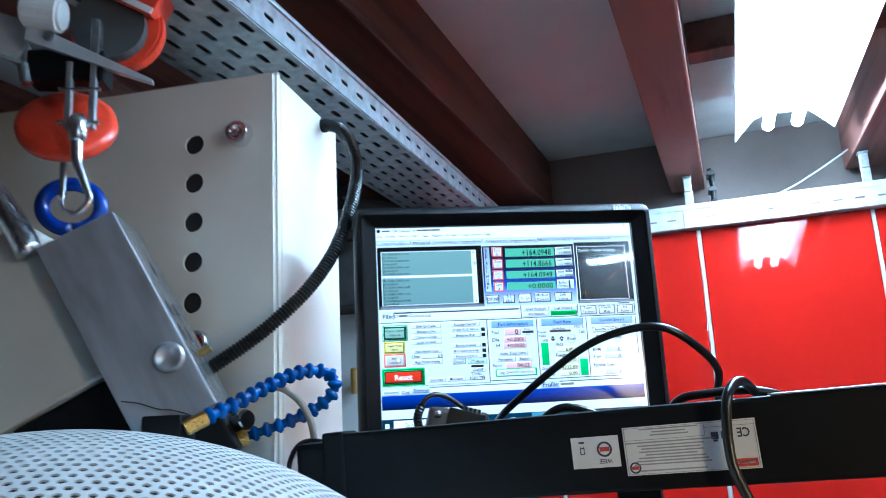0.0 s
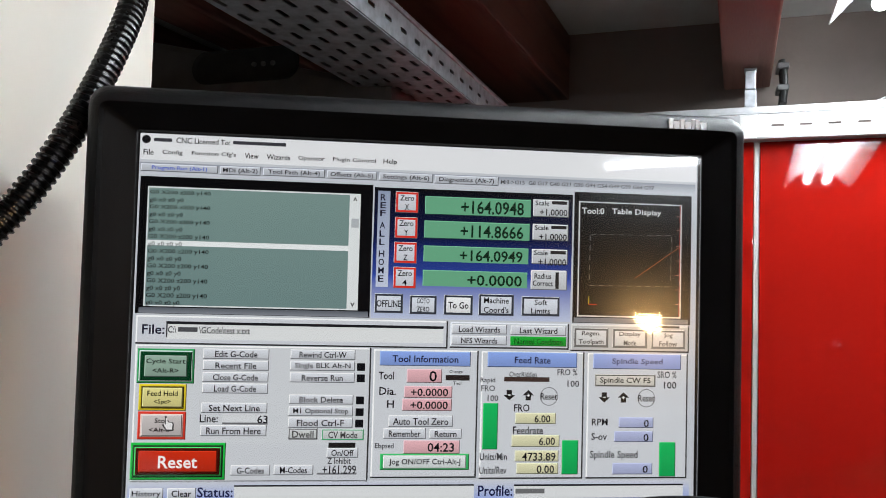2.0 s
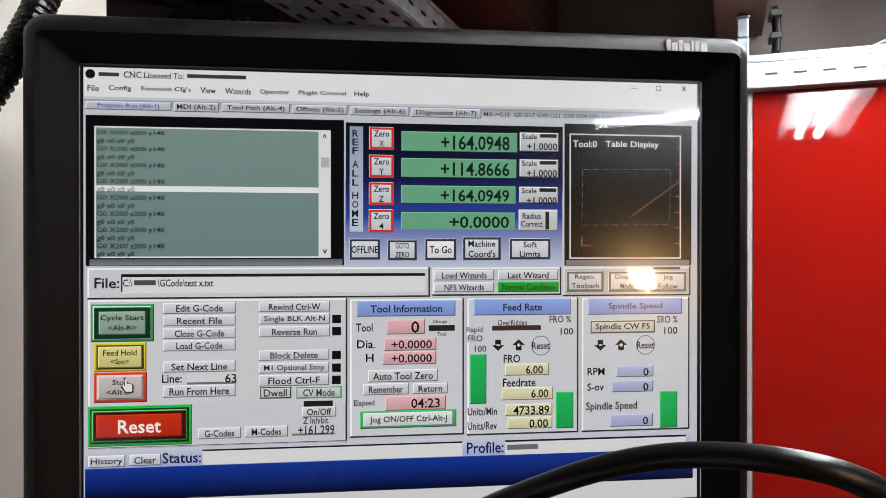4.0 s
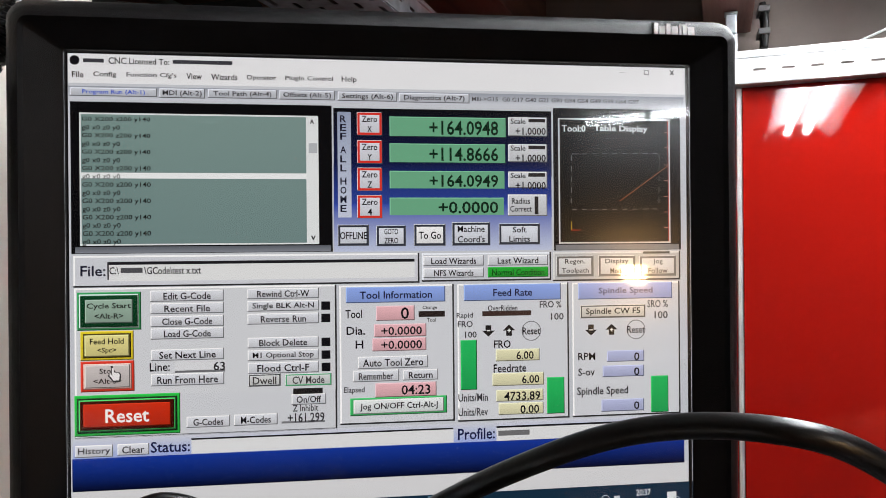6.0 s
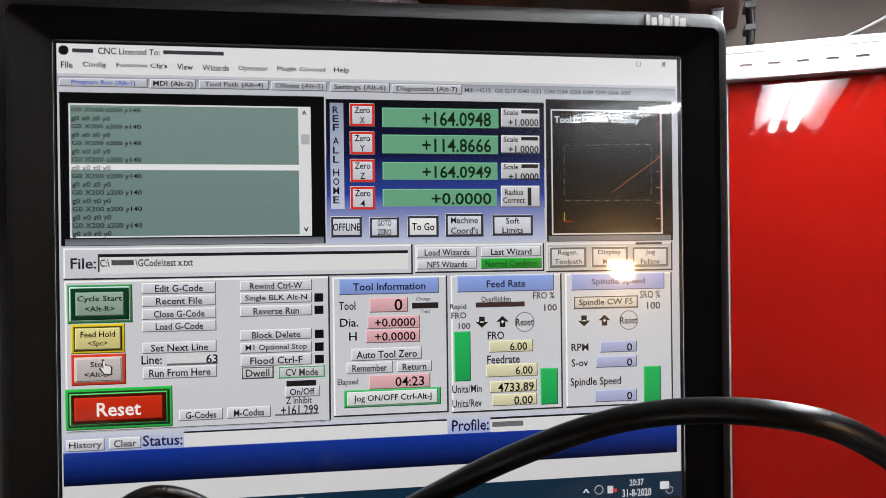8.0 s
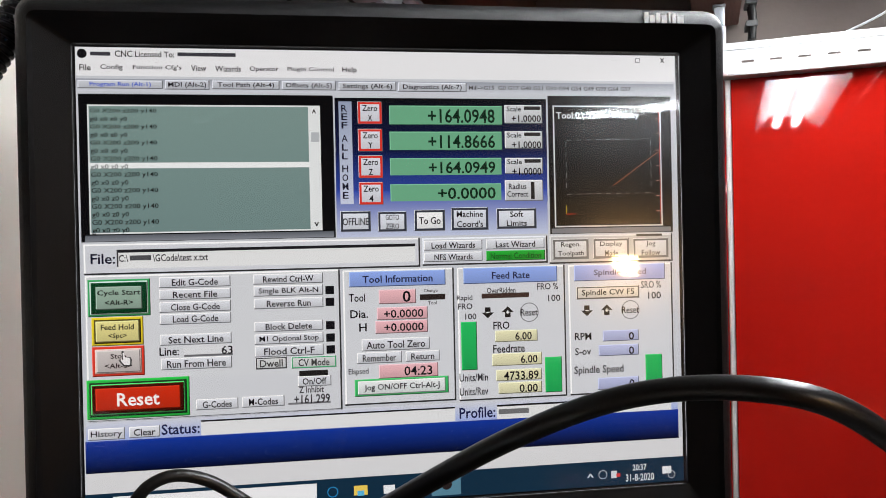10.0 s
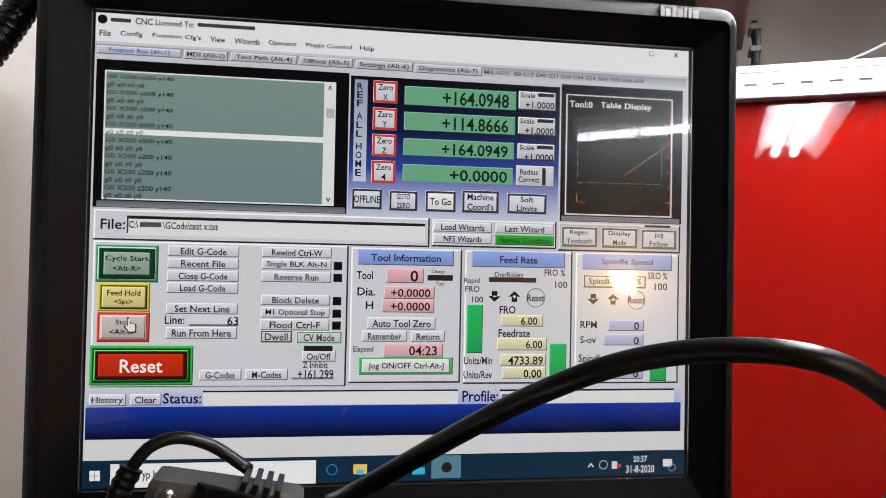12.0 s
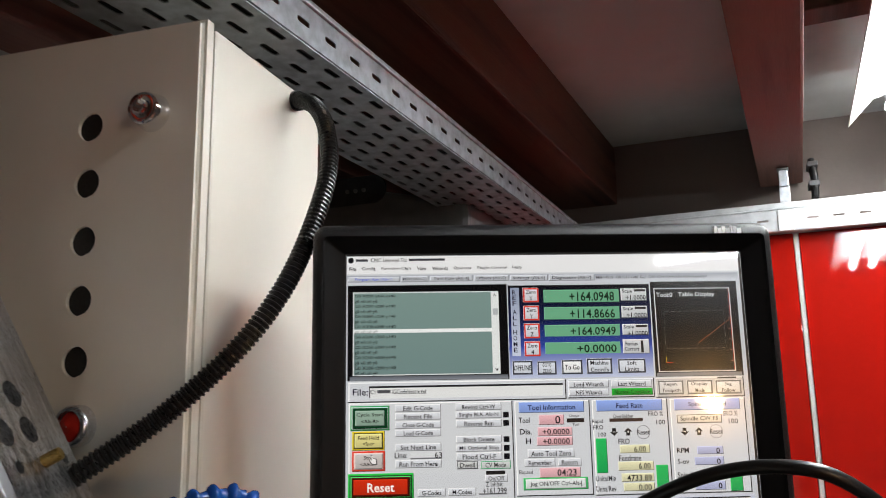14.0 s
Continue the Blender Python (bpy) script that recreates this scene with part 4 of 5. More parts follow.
ui_button(272.5, 374.7, 386.9, 391.9, ['Rewind Ctrl-W'], (214, 216, 222), (14, 14, 18))
ui_button(272.5, 394.6, 386.8, 412.0, ['Single BLK Alt-N'], (214, 216, 222), (14, 14, 18))
ui_button(272.4, 415.3, 386.7, 433.0, ['Reverse Run'], (214, 216, 222), (14, 14, 18))
ui_button(272.3, 454.1, 385.7, 471.3, ['Block Delete'], (214, 216, 222), (14, 14, 18))
ui_button(272.3, 474.8, 385.6, 492.2, ['M1 Optional Stop'], (214, 216, 222), (14, 14, 18))
ui_button(272.2, 494.6, 385.5, 513.2, ['Flood Ctrl-F'], (214, 216, 222), (14, 14, 18))
ui_text(120.3, 489.8, 151.1, 503.8, 'Line:', (16, 16, 20), 4)
ui_rect(158.9, 488.8, 237.0, 506.4, (216, 217, 220), 4, 'field')
ui_rect(158.9, 503.9, 237.0, 507.3, (110, 110, 114), 5, 'field_edge')
ui_text(218.7, 490.9, 237.0, 504.7, '63', (16, 16, 20), 5)
ui_rect(390.5, 397.5, 404.9, 411.3, (18, 18, 22), 4, 'led')
ui_rect(390.4, 417.5, 404.9, 431.4, (18, 18, 22), 4, 'led')
ui_rect(390.3, 456.8, 404.7, 470.7, (18, 18, 22), 4, 'led')
ui_rect(390.2, 477.8, 404.6, 491.7, (18, 18, 22), 4, 'led')
ui_rect(390.1, 497.8, 404.5, 511.8, (18, 18, 22), 4, 'led')
ui_button(273.0, 513.5, 324.4, 533.6, ['Dwell'], (206, 208, 208), (60, 60, 60), edge=(60, 60, 64))
ui_button(331.6, 514.8, 406.2, 534.6, ['CV Mode'], (206, 208, 208), (60, 60, 60), edge=(60, 170, 110))
ui_cursor(68.4, 507.3)
ui_button(7.2, 538.4, 415.0, 607.8, [], (206, 208, 213), (14, 14, 18))
ui_button(6.4, 539.2, 166.5, 603.6, [], (40, 180, 70), (14, 14, 18))
ui_button(10.5, 543.7, 162.2, 599.1, [], (24, 44, 26), (14, 14, 18), lift=1)
ui_button(13.0, 546.4, 159.6, 596.3, [], (70, 200, 100), (14, 14, 18), lift=2)
ui_button(15.0, 548.2, 157.6, 594.4, [], (60, 16, 8), (14, 14, 18), lift=3)
ui_button(20.4, 553.0, 152.2, 589.6, ['Reset'], (198, 46, 20), (245, 240, 235), lift=4)
ui_button(176.0, 578.2, 243.8, 596.2, ['G-Codes'], (214, 216, 222), (14, 14, 18))
ui_button(250.0, 577.6, 318.9, 595.8, ['M-Codes'], (214, 216, 222), (14, 14, 18))
ui_rect(344.1, 538.6, 391.7, 547.9, (34, 32, 32), 4, 'led')
ui_button(341.3, 547.6, 397.1, 565.4, ['On/Off'], (214, 216, 222), (14, 14, 18))
ui_text(343.1, 564.8, 384.4, 575.9, 'Z Inhibit', (60, 60, 64), 4)
ui_text(335.0, 578.2, 394.2, 593.5, '+161.299', (40, 40, 44), 4)
ui_rect(325.1, 591.5, 395.1, 594.9, (120, 120, 124), 4, 'field_edge')
ui_button(419.7, 372.1, 610.4, 601.7, [], (209, 211, 216), (14, 14, 18))
ui_button(430.6, 374.9, 595.7, 401.2, ['Tool Information'], (138, 164, 226), (20, 26, 60))
ui_text(429.5, 411.6, 456.9, 425.7, 'Tool', (16, 16, 20), 4)
ui_button(480.0, 406.6, 543.9, 431.3, [], (226, 176, 182), (14, 14, 18))
ui_text(520.7, 408.8, 534.6, 428.4, '0', (16, 16, 20), 5)
ui_rect(550.5, 416.6, 594.6, 426.4, (44, 36, 34), 4, 'led')
ui_text(557.1, 407.4, 581.5, 414.1, 'Change', (60, 60, 60), 4)
ui_text(564.5, 427.9, 579.5, 434.6, 'Tool', (60, 60, 60), 4)
ui_text(431.2, 439.1, 461.4, 453.3, 'Dia.', (16, 16, 20), 4)
ui_button(476.1, 436.9, 563.4, 458.5, [], (226, 176, 182), (14, 14, 18))
ui_text(488.1, 440.8, 555.9, 454.7, '+0.0000', (16, 16, 20), 5)
ui_text(445.7, 462.2, 458.5, 476.2, 'H', (16, 16, 20), 4)
ui_button(473.3, 459.9, 563.2, 481.7, [], (226, 176, 182), (14, 14, 18))
ui_text(488.0, 463.8, 555.8, 477.9, '+0.0000', (16, 16, 20), 5)
ui_button(449.3, 489.8, 565.9, 510.5, ['Auto Tool Zero'], (214, 216, 222), (14, 14, 18))
ui_button(440.9, 512.5, 517.2, 531.7, ['Remember'], (214, 216, 222), (14, 14, 18))
ui_button(523.8, 513.4, 582.6, 531.3, ['Return'], (214, 216, 222), (14, 14, 18))
ui_text(426.2, 538.7, 460.0, 550.5, 'Elapsed', (60, 60, 64), 4)
ui_button(477.5, 534.4, 579.6, 558.2, [], (226, 176, 182), (14, 14, 18))
ui_text(520.9, 538.2, 569.3, 554.2, '04:23', (16, 16, 20), 5)
ui_button(436.2, 558.2, 597.3, 587.4, [], (60, 180, 100), (14, 14, 18))
ui_button(441.6, 561.1, 591.7, 584.5, ['Jog ON/OFF Ctrl-Alt-J'], (222, 226, 226), (14, 14, 18), lift=1.5)
ui_button(615.8, 372.4, 809.0, 603.9, [], (209, 211, 216), (14, 14, 18))
ui_button(627.1, 373.5, 795.1, 401.2, ['Feed Rate'], (138, 164, 226), (20, 26, 60))
ui_rect(658.3, 418.7, 743.0, 427.2, (64, 48, 44), 4, 'led')
ui_text(667.9, 408.5, 718.9, 418.4, 'OverRidden', (60, 60, 64), 4)
ui_text(757.8, 402.8, 795.9, 414.5, 'FRO %', (60, 60, 64), 4)
ui_text(777.2, 423.8, 799.7, 435.5, '100', (60, 60, 64), 4)
ui_text(614.5, 420.1, 642.0, 430.7, 'Rapid', (60, 60, 64), 4)
ui_text(616.3, 434.1, 641.9, 444.8, 'FRO', (60, 60, 64), 4)
ui_text(628.5, 452.0, 648.4, 462.6, '100', (60, 60, 64), 4)
ui_button(620.8, 466.9, 648.7, 550.6, [], (30, 176, 90), (14, 14, 18))
ui_button(769.4, 533.7, 800.2, 596.0, [], (30, 176, 90), (14, 14, 18))
ui_arrow(668.6, 451.7, -1)
ui_arrow(704.1, 452.2, 1)
ui_ring(742.8, 453.7, 17, (120, 120, 124))
ui_text(727.4, 446.9, 758.3, 459.6, 'Reset', (16, 16, 20), 4)
ui_text(678.0, 467.8, 706.8, 481.4, 'FRO', (16, 16, 20), 4)
ui_button(680.8, 483.8, 757.0, 504.1, [], (222, 218, 180), (14, 14, 18))
ui_text(716.4, 487.3, 746.3, 501.0, '6.00', (16, 16, 20), 5)
ui_text(676.8, 508.1, 733.5, 522.5, 'Feedrate', (16, 16, 20), 4)
ui_button(674.7, 524.0, 764.4, 545.8, [], (222, 218, 180), (14, 14, 18))
ui_text(725.7, 528.0, 755.7, 541.9, '6.00', (16, 16, 20), 5)
ui_text(616.4, 556.3, 666.7, 569.7, 'Units/Min', (50, 50, 54), 4)
ui_button(681.2, 552.3, 763.2, 572.3, [], (222, 218, 180), (14, 14, 18))
ui_text(694.7, 555.5, 757.4, 570.2, '4733.89', (16, 16, 20), 5)
ui_text(616.3, 580.5, 666.6, 594.1, 'Units/Rev', (50, 50, 54), 4)
ui_button(684.9, 574.9, 763.1, 594.9, [], (222, 218, 180), (14, 14, 18))
ui_text(722.4, 578.7, 755.3, 592.8, '0.00', (16, 16, 20), 5)
ui_button(815.0, 372.8, 1009.5, 603.9, [], (209, 211, 216), (14, 14, 18))
ui_button(825.9, 373.8, 995.5, 402.1, ['Spindle Speed'], (150, 168, 222), (60, 66, 100))
ui_button(829.5, 412.0, 946.3, 434.5, ['Spindle CW F5'], (212, 208, 200), (50, 46, 40), edge=(90, 88, 84))
ui_text(949.7, 404.6, 987.1, 417.5, 'SRO %', (60, 60, 64), 4)
ui_text(962.6, 424.1, 986.9, 436.9, '100', (60, 60, 64), 4)
ui_arrow(847.9, 454.3, -1)
ui_arrow(884.7, 454.8, 1)
ui_ring(928.9, 455.5, 17, (120, 120, 124))
ui_text(912.9, 448.5, 945.0, 461.5, 'Reset', (16, 16, 20), 4)
ui_text(824.8, 493.0, 855.3, 506.0, 'RPM', (16, 16, 20), 4)
ui_button(876.4, 491.1, 943.5, 510.6, [], (176, 182, 216), (14, 14, 18))
ui_text(924.5, 494.8, 934.4, 508.5, '0', (16, 16, 20), 5)
ui_text(824.5, 519.7, 854.1, 532.7, 'S-ov', (16, 16, 20), 4)
ui_button(868.2, 516.8, 943.2, 536.6, [], (176, 182, 216), (14, 14, 18))
ui_text(924.2, 520.8, 934.1, 534.5, '0', (16, 16, 20), 5)
ui_text(822.3, 552.0, 913.7, 568.6, 'Spindle Speed', (16, 16, 20), 4)
ui_button(865.6, 575.0, 942.6, 596.2, [], (176, 182, 216), (14, 14, 18))
ui_text(923.6, 579.4, 933.5, 593.1, '0', (16, 16, 20), 5)
ui_button(955.3, 536.9, 987.1, 600.4, [], (30, 176, 90), (14, 14, 18))
ui_rect(3.4, 605.9, 1014.9, 642.4, (206, 208, 216), 2, 'status_row', (150, 168, 222))
ui_button(7.2, 617.7, 63.6, 636.7, ['History'], (214, 216, 222), (14, 14, 18))
ui_button(70.2, 617.5, 118.4, 635.8, ['Clear'], (214, 216, 222), (14, 14, 18))
ui_text(120.7, 615.6, 181.0, 633.0, 'Status:', (20, 28, 70), 4)
ui_rect(183.3, 614.5, 607.6, 637.5, (222, 223, 224), 4, 'field')
ui_rect(183.3, 612.7, 607.2, 615.4, (30, 30, 34), 5, 'field_edge')
ui_text(615.0, 614.4, 678.2, 633.6, 'Profile:', (20, 28, 70), 4)
ui_rect(680.9, 615.2, 1002.2, 638.4, (222, 223, 224), 4, 'field')
ui_rect(680.9, 613.3, 1001.9, 616.5, (30, 30, 34), 5, 'field_edge')
ui_rect(684.0, 621.0, 737.9, 629.7, (110, 110, 112), 6, 'bar')
ui_rect(2.4, 638.5, 1015.6, 690.2, (22, 54, 150), 3, 'band', (6, 9, 30))
ui_rect(1.7, 687.5, 1021.5, 738.1, (214, 214, 216), 2, 'window_area')
ui_rect(-2.7, 723.7, 1025.2, 782.0, (20, 46, 66), 3, 'task_bar')
ui_rect(42.7, 729.5, 368.7, 771.7, (236, 236, 238), 4, 'search_box')
ui_rect(-2.6, 728.2, 43.6, 769.5, (16, 40, 60), 4, 'start_button')
ui_rect(11.5, 739.2, 19.1, 746.9, (236, 238, 240), 5, 'start_icon')
ui_rect(11.7, 747.8, 19.3, 755.6, (236, 238, 240), 5, 'start_icon')
ui_rect(19.8, 739.3, 27.4, 747.0, (236, 238, 240), 5, 'start_icon')
ui_rect(20.0, 747.9, 27.6, 755.7, (236, 238, 240), 5, 'start_icon')
ui_ring(65.9, 744.3, 6, (60, 60, 64))
ui_text(84.2, 739.0, 188.0, 756.6, 'Typ hier om te zoe', (90, 90, 92), 5)
ui_ring(395.3, 745.7, 9, (40, 150, 220), 5)
ui_rect(430.9, 737.6, 453.8, 753.9, (232, 200, 90), 5, 'task_icon')
ui_rect(436.7, 746.2, 448.2, 754.8, (90, 180, 220), 6, 'task_icon')
ui_rect(481.1, 740.0, 500.5, 754.4, (232, 234, 236), 5, 'task_icon')
ui_rect(531.0, 745.2, 552.4, 756.9, (50, 180, 230), 5, 'task_icon')
ui_rect(563.4, 725.5, 614.6, 764.3, (86, 130, 150), 5, 'task_slot')
ui_disc(589.9, 745.8, 9, (40, 34, 34), 6)
ui_text(841.5, 744.4, 853.9, 751.3, '^', (220, 224, 228), 5)
ui_ring(871.2, 747.6, 8, (210, 216, 220))
ui_rect(886.5, 741.8, 896.9, 754.7, (210, 214, 218), 5, 'tray_icon')
ui_rect(895.8, 746.8, 903.1, 752.8, (210, 60, 60), 6, 'tray_icon')
ui_text(926.5, 732.3, 952.6, 743.4, '20:37', (225, 230, 232), 5)
ui_text(913.3, 749.0, 966.4, 762.4, '31-8-2020', (225, 230, 232), 5)
ui_rect(982.7, 739.7, 999.6, 752.8, (225, 228, 230), 5, 'tray_icon')
ui_ring(999.7, 754.8, 7, (190, 196, 200), 6)

# ---- black power unit in front of the monitor ----
unit = thing("power_unit", ROOM @ pose(-0.0925, 0.621, 1.474) @ pose(0, 0, 0, 0, -2.4, 0), "long black metal power unit with two white rating labels", "power unit")
part("housing", box(-0.222, 0.75, 0.0, 0.030, -0.045, 0.021, 0.003), black_metal, unit)
part("end_cap", box(-0.262, -0.223, 0.002, 0.030, -0.047, 0.015, 0.006), black_metal, unit, "black plastic end cap")
part("end_collar", box(-0.232, -0.210, -0.0015, 0.0315, -0.047, 0.0228, 0.003), black_metal, unit, "narrow raised collar")
# Thin pale strip laid on as the highlight along the right-hand top edge.
part("lit_edge_strip", box(0.16, 0.75, -0.001, 0.03, 0.0212, 0.0226, 0.0004), galvanised, unit, "pale metal strip standing in for the lit top edge")
part("rear_ledge", box(-0.20, 0.75, 0.0305, 0.10, -0.045, -0.012, 0.003), black_metal, unit, "black ledge behind the housing")
part("bracket", box(0.02, 0.06, 0.101, 0.135, -0.316, 0.01, 0.002), black_metal, unit, "bracket down to the monitor shelf")
part("bracket", box(0.28, 0.32, 0.101, 0.135, -0.316, 0.01, 0.002), black_metal, unit, "bracket down to the monitor shelf")


def rating_label(x0, x1, z0, z1, label):
    lab = part("rating_label", box(x0, x1, -0.0012, -0.0004, z0, z1), paper, unit, label)
    return lab


def mark(lab, x0, x1, z0, z1, material, name="bar"):
    part(name, box(x0, x1, -0.0017, -0.0013, z0, z1), material, lab)


def turned_text(lab, s, x, z, w, h, material):
    """Writing that stands on its head."""
    b = letters(s, w, h)
    b.transform(Matrix.Translation((x + w, -0.0018, z + h)) @ pose(0, 0, 0, 0, 180, 0))
    part("caption", b, material, lab)


la = rating_label(-0.0005, 0.0385, -0.0245, 0.0005, "small white label with a round mark")
ringm = lathe([(0.0062, 0), (0.0062, 0.0004), (0.0046, 0.0004), (0.0046, 0)], 24, None, Matrix.Translation((0.0265, -0.0013, -0.010)) @ pose(0, 0, 0, 90, 0, 0))
part("round_mark", ringm, ink, la)
mark(la, 0.0225, 0.0305, -0.0118, -0.0082, ink_red)
turned_text(la, "WEEE", 0.0215, -0.0215, 0.0105, 0.0036, ink)
mark(la, 0.006, 0.0105, -0.0045, -0.0030, ink)
mark(la, 0.0065, 0.0072, -0.013, -0.007, ink)
mark(la, 0.0095, 0.0102, -0.013, -0.007, ink)
mark(la, 0.0068, 0.0099, -0.0135, -0.0128, ink)
mark(la, 0.0068, 0.0099, -0.0086, -0.0079, ink)
lb = rating_label(0.0425, 0.145, -0.0325, 0.0055, "large white rating label printed upside down")
for a, w in ((0.0032, 0.046), (0.0008, 0.026), (-0.0016, 0.03), (-0.0072, 0.07), (-0.0098, 0.052), (-0.0122, 0.046), (-0.0146, 0.05), (-0.017, 0.04), (-0.0194, 0.052), (-0.0218, 0.056), (-0.0242, 0.06), (-0.0292, 0.052)):
    mark(lb, 0.079 - w / 2, 0.079 + w / 2, a - 0.0006, a + 0.0005, ink_pale)
for x0, x1, z0, z1 in ((0.0436, 0.1065, -0.0053, -0.0049), (0.1065, 0.1440, 0.0008, 0.0012), (0.0436, 0.1440, 0.0043, 0.0046), (0.0436, 0.1440, -0.0317, -0.0314), (0.0436, 0.044, -0.0317, 0.0046), (0.1436, 0.1440, -0.0317, 0.0046), (0.1063, 0.1067, -0.0053, 0.0046)):
    mark(lb, x0, x1, z0, z1, ink_pale, "line")
turned_text(lb, "CE", 0.1305, -0.0085, 0.0095, 0.0072, ink)
part("round_mark", lathe([(0.0045, 0), (0.0045, 0.0004), (0.0033, 0.0004), (0.0033, 0)], 20, None, Matrix.Translation((0.0495, -0.0013, -0.0265)) @ pose(0, 0, 0, 90, 0, 0)), ink, lb)
mark(lb, 0.0465, 0.0525, -0.0279, -0.0252, ink_red)
mark(lb, 0.125, 0.1425, -0.0305, -0.0245, ink_red, "maker_bar")
mark(lb, 0.127, 0.1405, -0.0285, -0.0265, paper, "maker_stripe")
for k in range(2):
    mark(lb, 0.111 + 0.0075 * k, 0.1165 + 0.0075 * k, -0.0085, -0.003, ink)
    mark(lb, 0.1122 + 0.0075 * k, 0.1155 + 0.0075 * k, -0.0105, -0.0088, ink)

cable = thing("black_cable_loop", Matrix.Identity(4), "thick black rubber cable arching up in front of the screen", "cable")
part("lead", sweep([(0.152, 0.792, 1.478), (0.1605, 0.7250, 1.5022), (0.2105, 0.6680, 1.5468), (0.2478, 0.6440, 1.5646), (0.2830, 0.6210, 1.5662), (0.3190, 0.6280, 1.5470), (0.3500, 0.6570, 1.5262), (0.3640, 0.6920, 1.5020), (0.3790, 0.7107, 1.4690)], 0.0037, 14, 0.004), rubber, cable, "", True)
front_cable = thing("hanging_cable", unit.matrix_basis.copy(), "black cable hanging over the front of the power unit", "cable")
part("lead", sweep([(0.16, 0.05, 0.012), (0.142, 0.02, 0.034), (0.128, -0.008, 0.024), (0.123, -0.0095, -0.01), (0.126, -0.0095, -0.04), (0.145, -0.004, -0.075), (0.20, 0.02, -0.10)], 0.0040, 14, 0.004), rubber, front_cable, "", True)
low = thing("cable_coil", unit.matrix_basis.copy(), "black cables lying on top of the power unit", "cable")
part("lead", sweep([(0.075, 0.055, 0.005), (0.09, 0.04, 0.0235), (0.115, 0.035, 0.0268), (0.15, 0.035, 0.026), (0.18, 0.045, 0.015), (0.20, 0.06, -0.005)], 0.0038, 12, 0.004), rubber, low, "", True)
part("lead", sweep([(-0.045, 0.06, 0.0), (-0.03, 0.05, 0.018), (-0.01, 0.045, 0.026), (0.015, 0.05, 0.018), (0.03, 0.06, 0.0)], 0.0038, 12, 0.004), rubber, low, "", True)
side_cable = thing("side_cable", unit.matrix_basis.copy(), "thin black cable bent round the power unit's end", "cable")
part("lead", sweep([(-0.235, 0.03, 0.013), (-0.262, 0.02, 0.016), (-0.272, 0.01, 0.0), (-0.272, 0.005, -0.03), (-0.268, 0.005, -0.09)], 0.0025, 10, 0.004), rubber, side_cable, "", True)

# ---- connector lying on the unit ----
plug = thing("cable_connector", Matrix.Translation((0.0945, 0.746, 1.4995)) @ pose(0, 0, 0, 0, 16, 0), "black plastic cable connector with a screw and ribbed grip", "connector")
pl = box(-0.014, 0.046, -0.011, 0.012, -0.024, 0.010, 0.0045)
for v in pl.verts:
    if v.co.x < 0.0:
        v.co.z -= 0.006
part("shell", pl, dark_plastic, plug, "matt black connector shell")
part("lid", box(0.004, 0.042, -0.013, -0.0105, -0.018, 0.007, 0.001), rubber, plug, "glossy black lid")
part("screw", lathe([(0.0005, 0.0025), (0.003, 0.0024), (0.0042, 0.001), (0.0044, 0.0)], 16, None, Matrix.Translation((-0.006, -0.0112, -0.003)) @ pose(0, 0, 0, 90, 0, 0)), steel, plug, "small steel screw", True)
for k in range(4):
    part("grip_rib", box(0.020 + 0.0045 * k, 0.0225 + 0.0045 * k, -0.012, 0.0125, 0.006, 0.0112, 0.0006), rubber, plug)
part("strain_relief", sweep([(-0.016, 0.0, -0.026), (-0.024, -0.002, -0.012), (-0.023, 0.0, 0.002)], lambda i: 0.0048 if i % 2 else 0.0042, 12, 0.0016), rubber, plug, "ribbed strain relief")
part("lead", sweep([(-0.023, 0.0, 0.002), (-0.019, 0.002, 0.011), (-0.010, 0.005, 0.0165), (0.004, 0.008, 0.0160), (0.022, 0.010, 0.0095)], 0.0026, 12, 0.003), rubber, plug, "thin black lead", True)

# ---- milling head with its plates ----
HEAD = Matrix.Translation((-0.119, 0.68, 1.52)) @ pose(0, 0, 0, 0, -28, 0)
head = thing("milling_head", HEAD, "tilted milling head of milled aluminium plates and a beige housing", "milling head")
part("front_plate", box(-0.074, 0.0, 0.0, 0.012, 0.0, 0.205, 0.0015), alu_face, head, "dull grey aluminium front plate")


